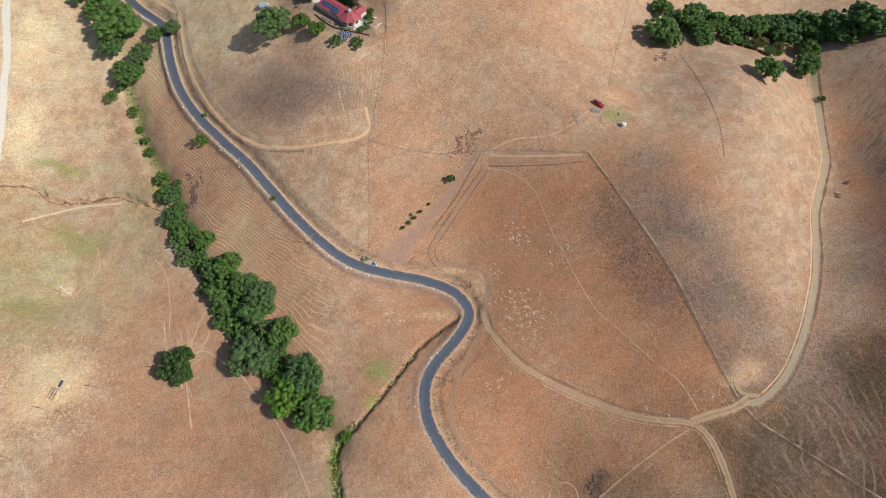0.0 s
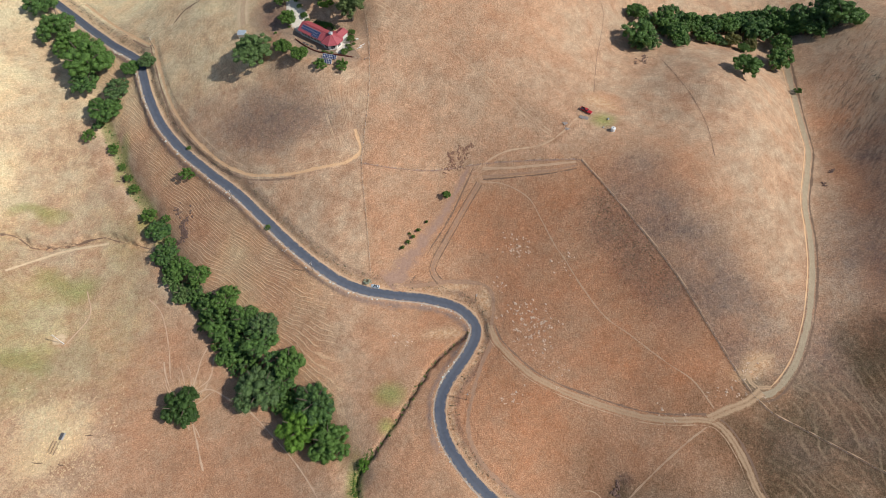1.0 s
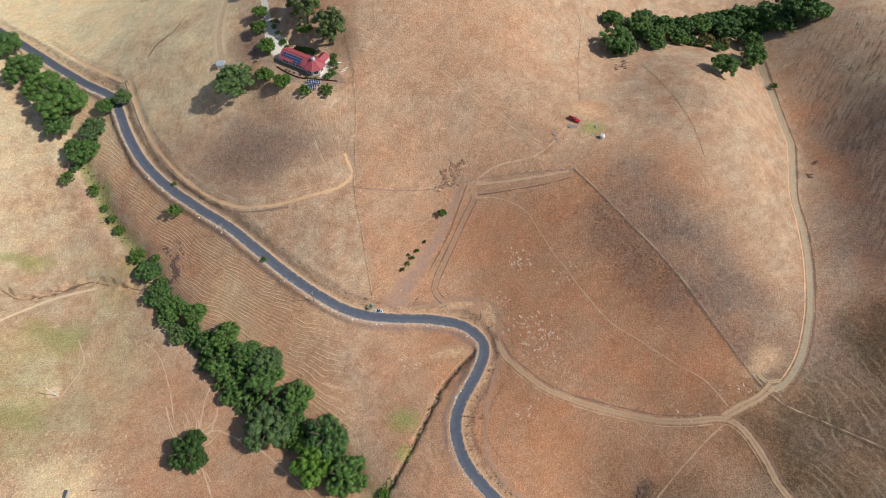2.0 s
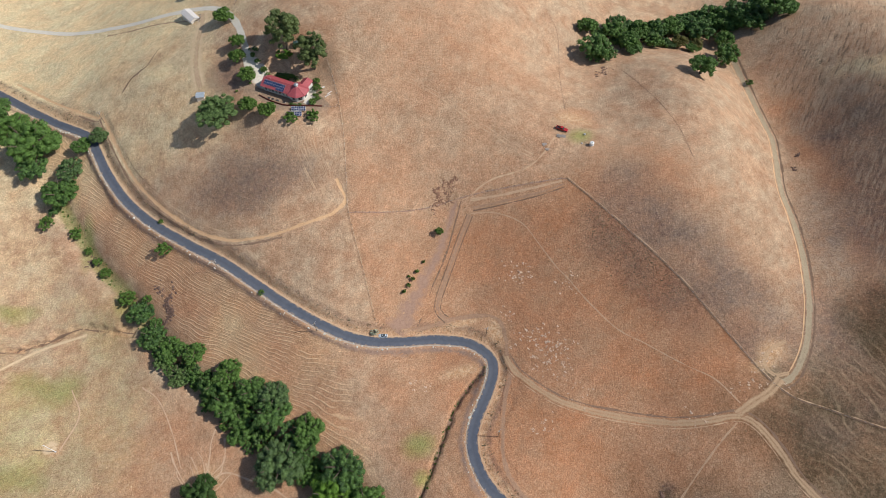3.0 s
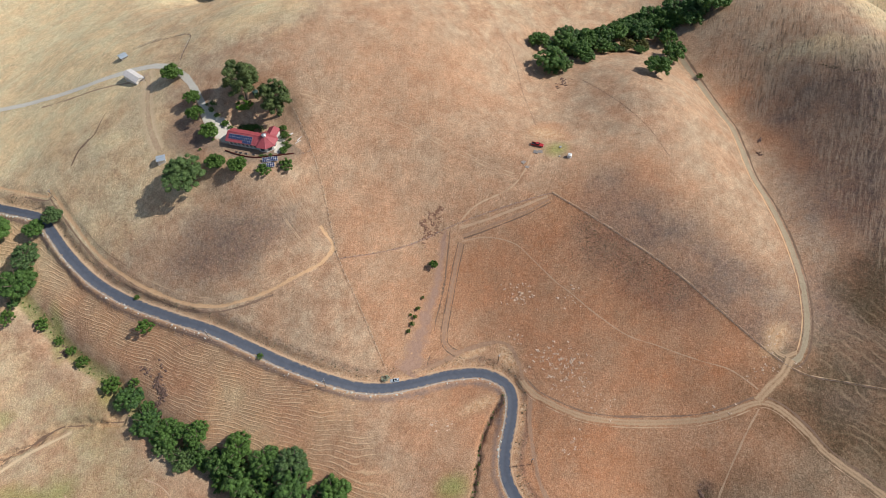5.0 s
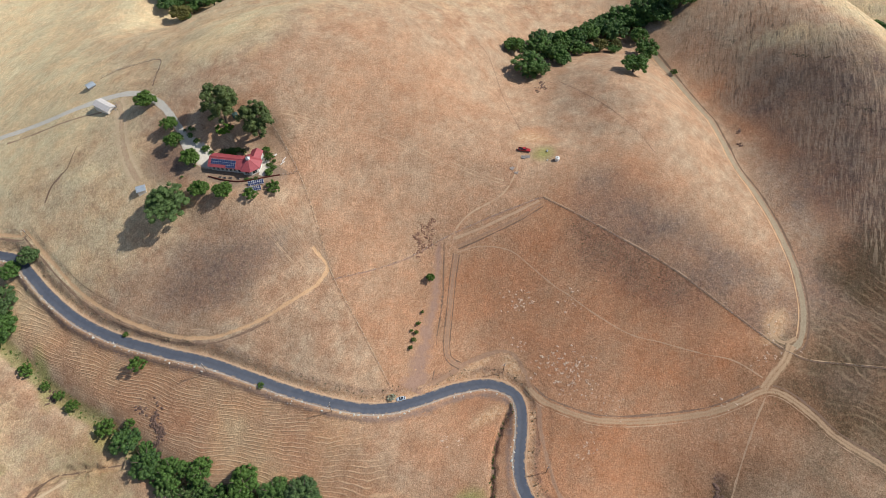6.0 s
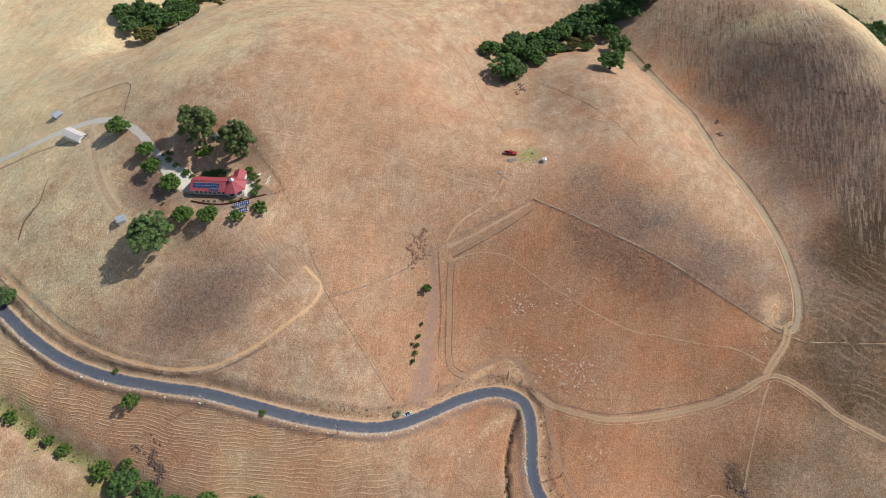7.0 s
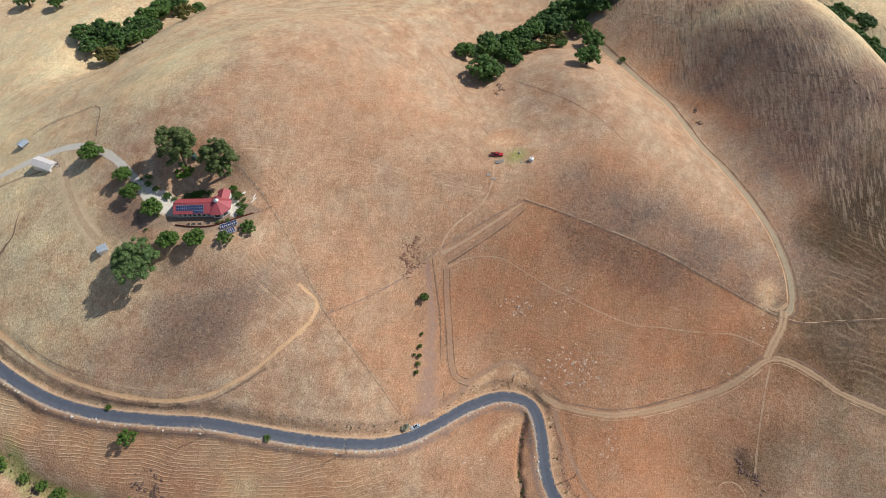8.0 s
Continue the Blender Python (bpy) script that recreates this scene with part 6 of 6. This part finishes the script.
for (x, y, L, turn) in ((-201.6, 87.4, 6.0, -12), (-191.1, 85.9, 3.0, -20), (-182.3, 100.0, 3.5, -6)):
    lg = empty("fallen_log", x, y, turn=turn)
    bm = bmesh.new()
    rod(bm, (-L / 2, 0, 0.2), (L / 2, 0.2, 0.15), 0.22, 0.14, 8)
    part("log", bm, DEAD_WOOD, lg)
    bm = bmesh.new()
    rod(bm, (0, 0, 0.2), (0.8, 0.7, 0.4), 0.1, 0.04, 6)
    part("branch", bm, DEAD_WOOD, lg)
    tagged(lg, "fallen brown log lying in pale straw", "log", "meadow logs")

# ---- stones, tussocks and rubble ----
def stone_mesh(seed):
    r = np.random.RandomState(seed)
    bm = bmesh.new()
    bmesh.ops.create_icosphere(bm, subdivisions=2, radius=0.5)
    for v in bm.verts:
        v.co *= 1 + 0.35 * math.sin(v.co.x * 7 + seed) * math.sin(v.co.y * 6 + seed * 2) + r.uniform(-0.08, 0.08)
        v.co.z *= 0.7
    me = bpy.data.meshes.new("stone")
    bm.to_mesh(me)
    bm.free()
    me.materials.append(STONE)
    return me


STONES = [stone_mesh(s) for s in (3, 5, 8)]
k = 0
for i in range(60, len(ROAD_LINE) - 30):
    crowd = 0.60 + 0.8 * math.sin(i * 0.21) * math.sin(i * 0.083)
    if k > 290 or rng.rand() > crowd:
        continue
    p, d = ROAD_LINE[i], ROAD_LINE[i + 1] - ROAD_LINE[i]
    n = np.array([d[1], -d[0]]) / np.hypot(*d)
    q = p + n * (2.9 + abs(rng.normal(0, 0.7))) + rng.normal(0, 0.4, 2)
    ob = new("boulder", STONES[k % 3])
    sc = 0.36 + 0.85 * rng.rand() ** 1.8
    ob.matrix_world = pose(q[0], q[1], ground_z(*q) + 0.08 * sc, 0, 0, rng.uniform(0, 360)) @ Matrix.Diagonal((sc * 1.3, sc, sc, 1))
    tagged(ob, "pale boulder on the outer road verge", "boulder", "roadside boulders")
    k += 1


def scatter(name, spots, size, mat, label, tall=0.6):
    """Low tussocks, each a few leaning blades, joined in one mesh."""
    verts, faces = [], []
    spots = np.array(spots)
    zs = height(spots[:, 0], spots[:, 1])
    for (x, y), z in zip(spots, zs):
        s = size * rng.uniform(0.5, 1.4)
        for k_ in range(5):
            a = rng.uniform(0, 6.28)
            b = len(verts)
            cx, cy = x + rng.normal(0, s * 0.35), y + rng.normal(0, s * 0.35)
            w = s * rng.uniform(0.35, 0.6)
            verts += [(cx + w * math.cos(a), cy + w * math.sin(a), z - 0.08), (cx + w * math.cos(a + 2.1), cy + w * math.sin(a + 2.1), z - 0.08), (cx + w * math.cos(a + 4.2), cy + w * math.sin(a + 4.2), z - 0.08), (cx + rng.normal(0, 0.2) * s, cy + rng.normal(0, 0.2) * s, z + s * tall)]
            faces += [(b, b + 1, b + 3), (b + 1, b + 2, b + 3), (b + 2, b, b + 3)]
    me = bpy.data.meshes.new(name)
    me.from_pydata(verts, [], faces)
    me.materials.append(mat)
    return tagged(new(name, me), label, kind="stuff")


def cloud(cx, cy, sx, sy, n):
    return [(cx + rng.normal(0, sx), cy + rng.normal(0, sy)) for _ in range(n)]


dots = []
for _ in range(1300):
    t, off = rng.uniform(0, 1) , abs(rng.normal(0, 11)) + 1
    p = np.array([86.0, 192.0]) * (1 - t) + np.array([114.0, 134.0]) * t + np.array([-0.9, -0.44]) * off
    dots.append(tuple(p + rng.normal(0, 2.0, 2)))
scatter("tussocks", dots + cloud(165, 66, 22, 14, 420) + cloud(-80, 250, 18, 9, 420) + cloud(10, 212, 6, 8, 90), 0.30, TUFT, "dark low tussocks dotted over the dry hillside")
bankside = []
for i in range(40, len(ROAD_LINE) - 20):
    p, d = ROAD_LINE[i], ROAD_LINE[i + 1] - ROAD_LINE[i]
    n = np.array([-d[1], d[0]]) / np.hypot(*d)
    for _ in range(int(rng.uniform(0, 7))):
        bankside.append(tuple(p + n * rng.uniform(4.0, 8.5) + rng.normal(0, 0.8, 2)))
bankside = [p for p in bankside if near(np.array([p[0]]), np.array([p[1]]), ROAD_LINE[::3], 20.0)[0][0] > 3.9]
scatter("bank_scrub", bankside, 0.42, TUFT, "dark dry scrub along the road cutting", 0.7)
SCRUB_A = [(262.1, 246.5), (267.2, 217.7), (274.6, 181.0)]
SCRUB_C = [(248.4, 151.6), (256.2, 133.5), (265.5, 119.4)]
SCRUB_D = [(254.0, 290.0), (256.0, 279.1), (261.9, 244.2)]
SCRUB_B = [(249.0, 182.0), (251.5, 172.3), (254.0, 160.4), (261.3, 141.7), (272.0, 125.1)]
lines = []
for ln in (SCRUB_A, SCRUB_B, SCRUB_C, SCRUB_D):
    for p in smooth(ln, 1.5):
        for _ in range(int(max(0, rng.normal(1.2, 2.0)))):
            lines.append(tuple(p + rng.normal(0, 0.7, 2)))
scatter("slope_scrub", lines, 0.42, TUFT, "dark scrub in a line across the far slope", 0.7)
rubble = []
for i in range(60, len(ROAD_LINE) - 30):
    p, d = ROAD_LINE[i], ROAD_LINE[i + 1] - ROAD_LINE[i]
    n = np.array([d[1], -d[0]]) / np.hypot(*d)
    for _ in range(int(max(0, rng.normal(2.0, 2.2) + 4 * math.sin(i * 0.17) * math.sin(i * 0.061)))):
        rubble.append(tuple(p + n * (2.9 + abs(rng.normal(0, 0.8))) + rng.normal(0, 0.5, 2)))
scatter("verge_rubble", rubble, 0.30, STONE, "pale broken stones along the outer road edge", 0.5)
scatter("straw_clumps", cloud(-198, 96, 13, 14, 1500) + cloud(-214, 90, 9, 12, 500), 0.62, PALE_STRAW, "pale matted straw clumps round the feeder", 0.4)
wet = []
for p in GULLY_LINE[-11:]:
    for _ in range(60):
        wet.append((p[0] - 1.2 + rng.normal(0, 1.2), p[1] + rng.normal(0, 1.6)))
scatter("wet_weeds", wet, 0.5, SHRUB_LEAF, "lush green weeds in the wet creek bed", 0.6)
MOUNDS = [(43.7, 126.0), (45.6, 117.2), (48.8, 105.9), (41.5, 133.6), (36.5, 141.7), (37.2, 174.1), (40.9, 172.6), (136.4, 94.9), (130.2, 87.6), (120.2, 85.6), (141.2, 79.9), (59.4, 158.8), (26.3, 95.6), (-23.4, 132.3), (95.2, 79.7), (36.0, 175.0), (40.6, 170.6), (38.7, 140.1), (41.5, 129.4), (43.4, 123.9), (32.4, 139.8), (34.8, 124.7), (51.9, 129.2), (28.4, 155.9), (46.0, 134.0), (38.0, 133.0)]
heaps = []
for mx, my in MOUNDS:
    heaps += cloud(mx, my, 3.6, 2.6, 12)
scatter("earth_mounds", heaps, 0.85, MOUND_SOIL, "pale burrow mounds scattered in the dry grass", 0.22)
reeds = []
for p in GULLY_LINE:
    for _ in range(5):
        reeds.append(tuple(p + rng.normal(0, 0.6, 2)))
for p in CREEK_LINE[:40]:
    for _ in range(5):
        reeds.append(tuple(p + rng.normal(0, 2.0, 2)))
scatter("gully_weeds", reeds, 0.6, SHRUB_LEAF, "green weeds along the gully bed", 0.8)
rub = empty("scrap_heap", -102.0, 374.4)
for i in range(22):
    bm = bmesh.new()
    box(bm, rng.normal(0, 1.3), rng.normal(0, 1.5), rng.uniform(-0.1, 0.3), rng.uniform(0.4, 1.8), rng.uniform(0.15, 0.6), rng.uniform(0.1, 0.4), 0.0, rng.uniform(0, 180), rng.uniform(-20, 20))
    part("scrap_piece", bm, (GREY_WOOD, DEAD_WOOD, STEEL, WOOD)[i % 4], rub)
tagged(rub, "heap of grey scrap wood by the barn", "scrap heap")
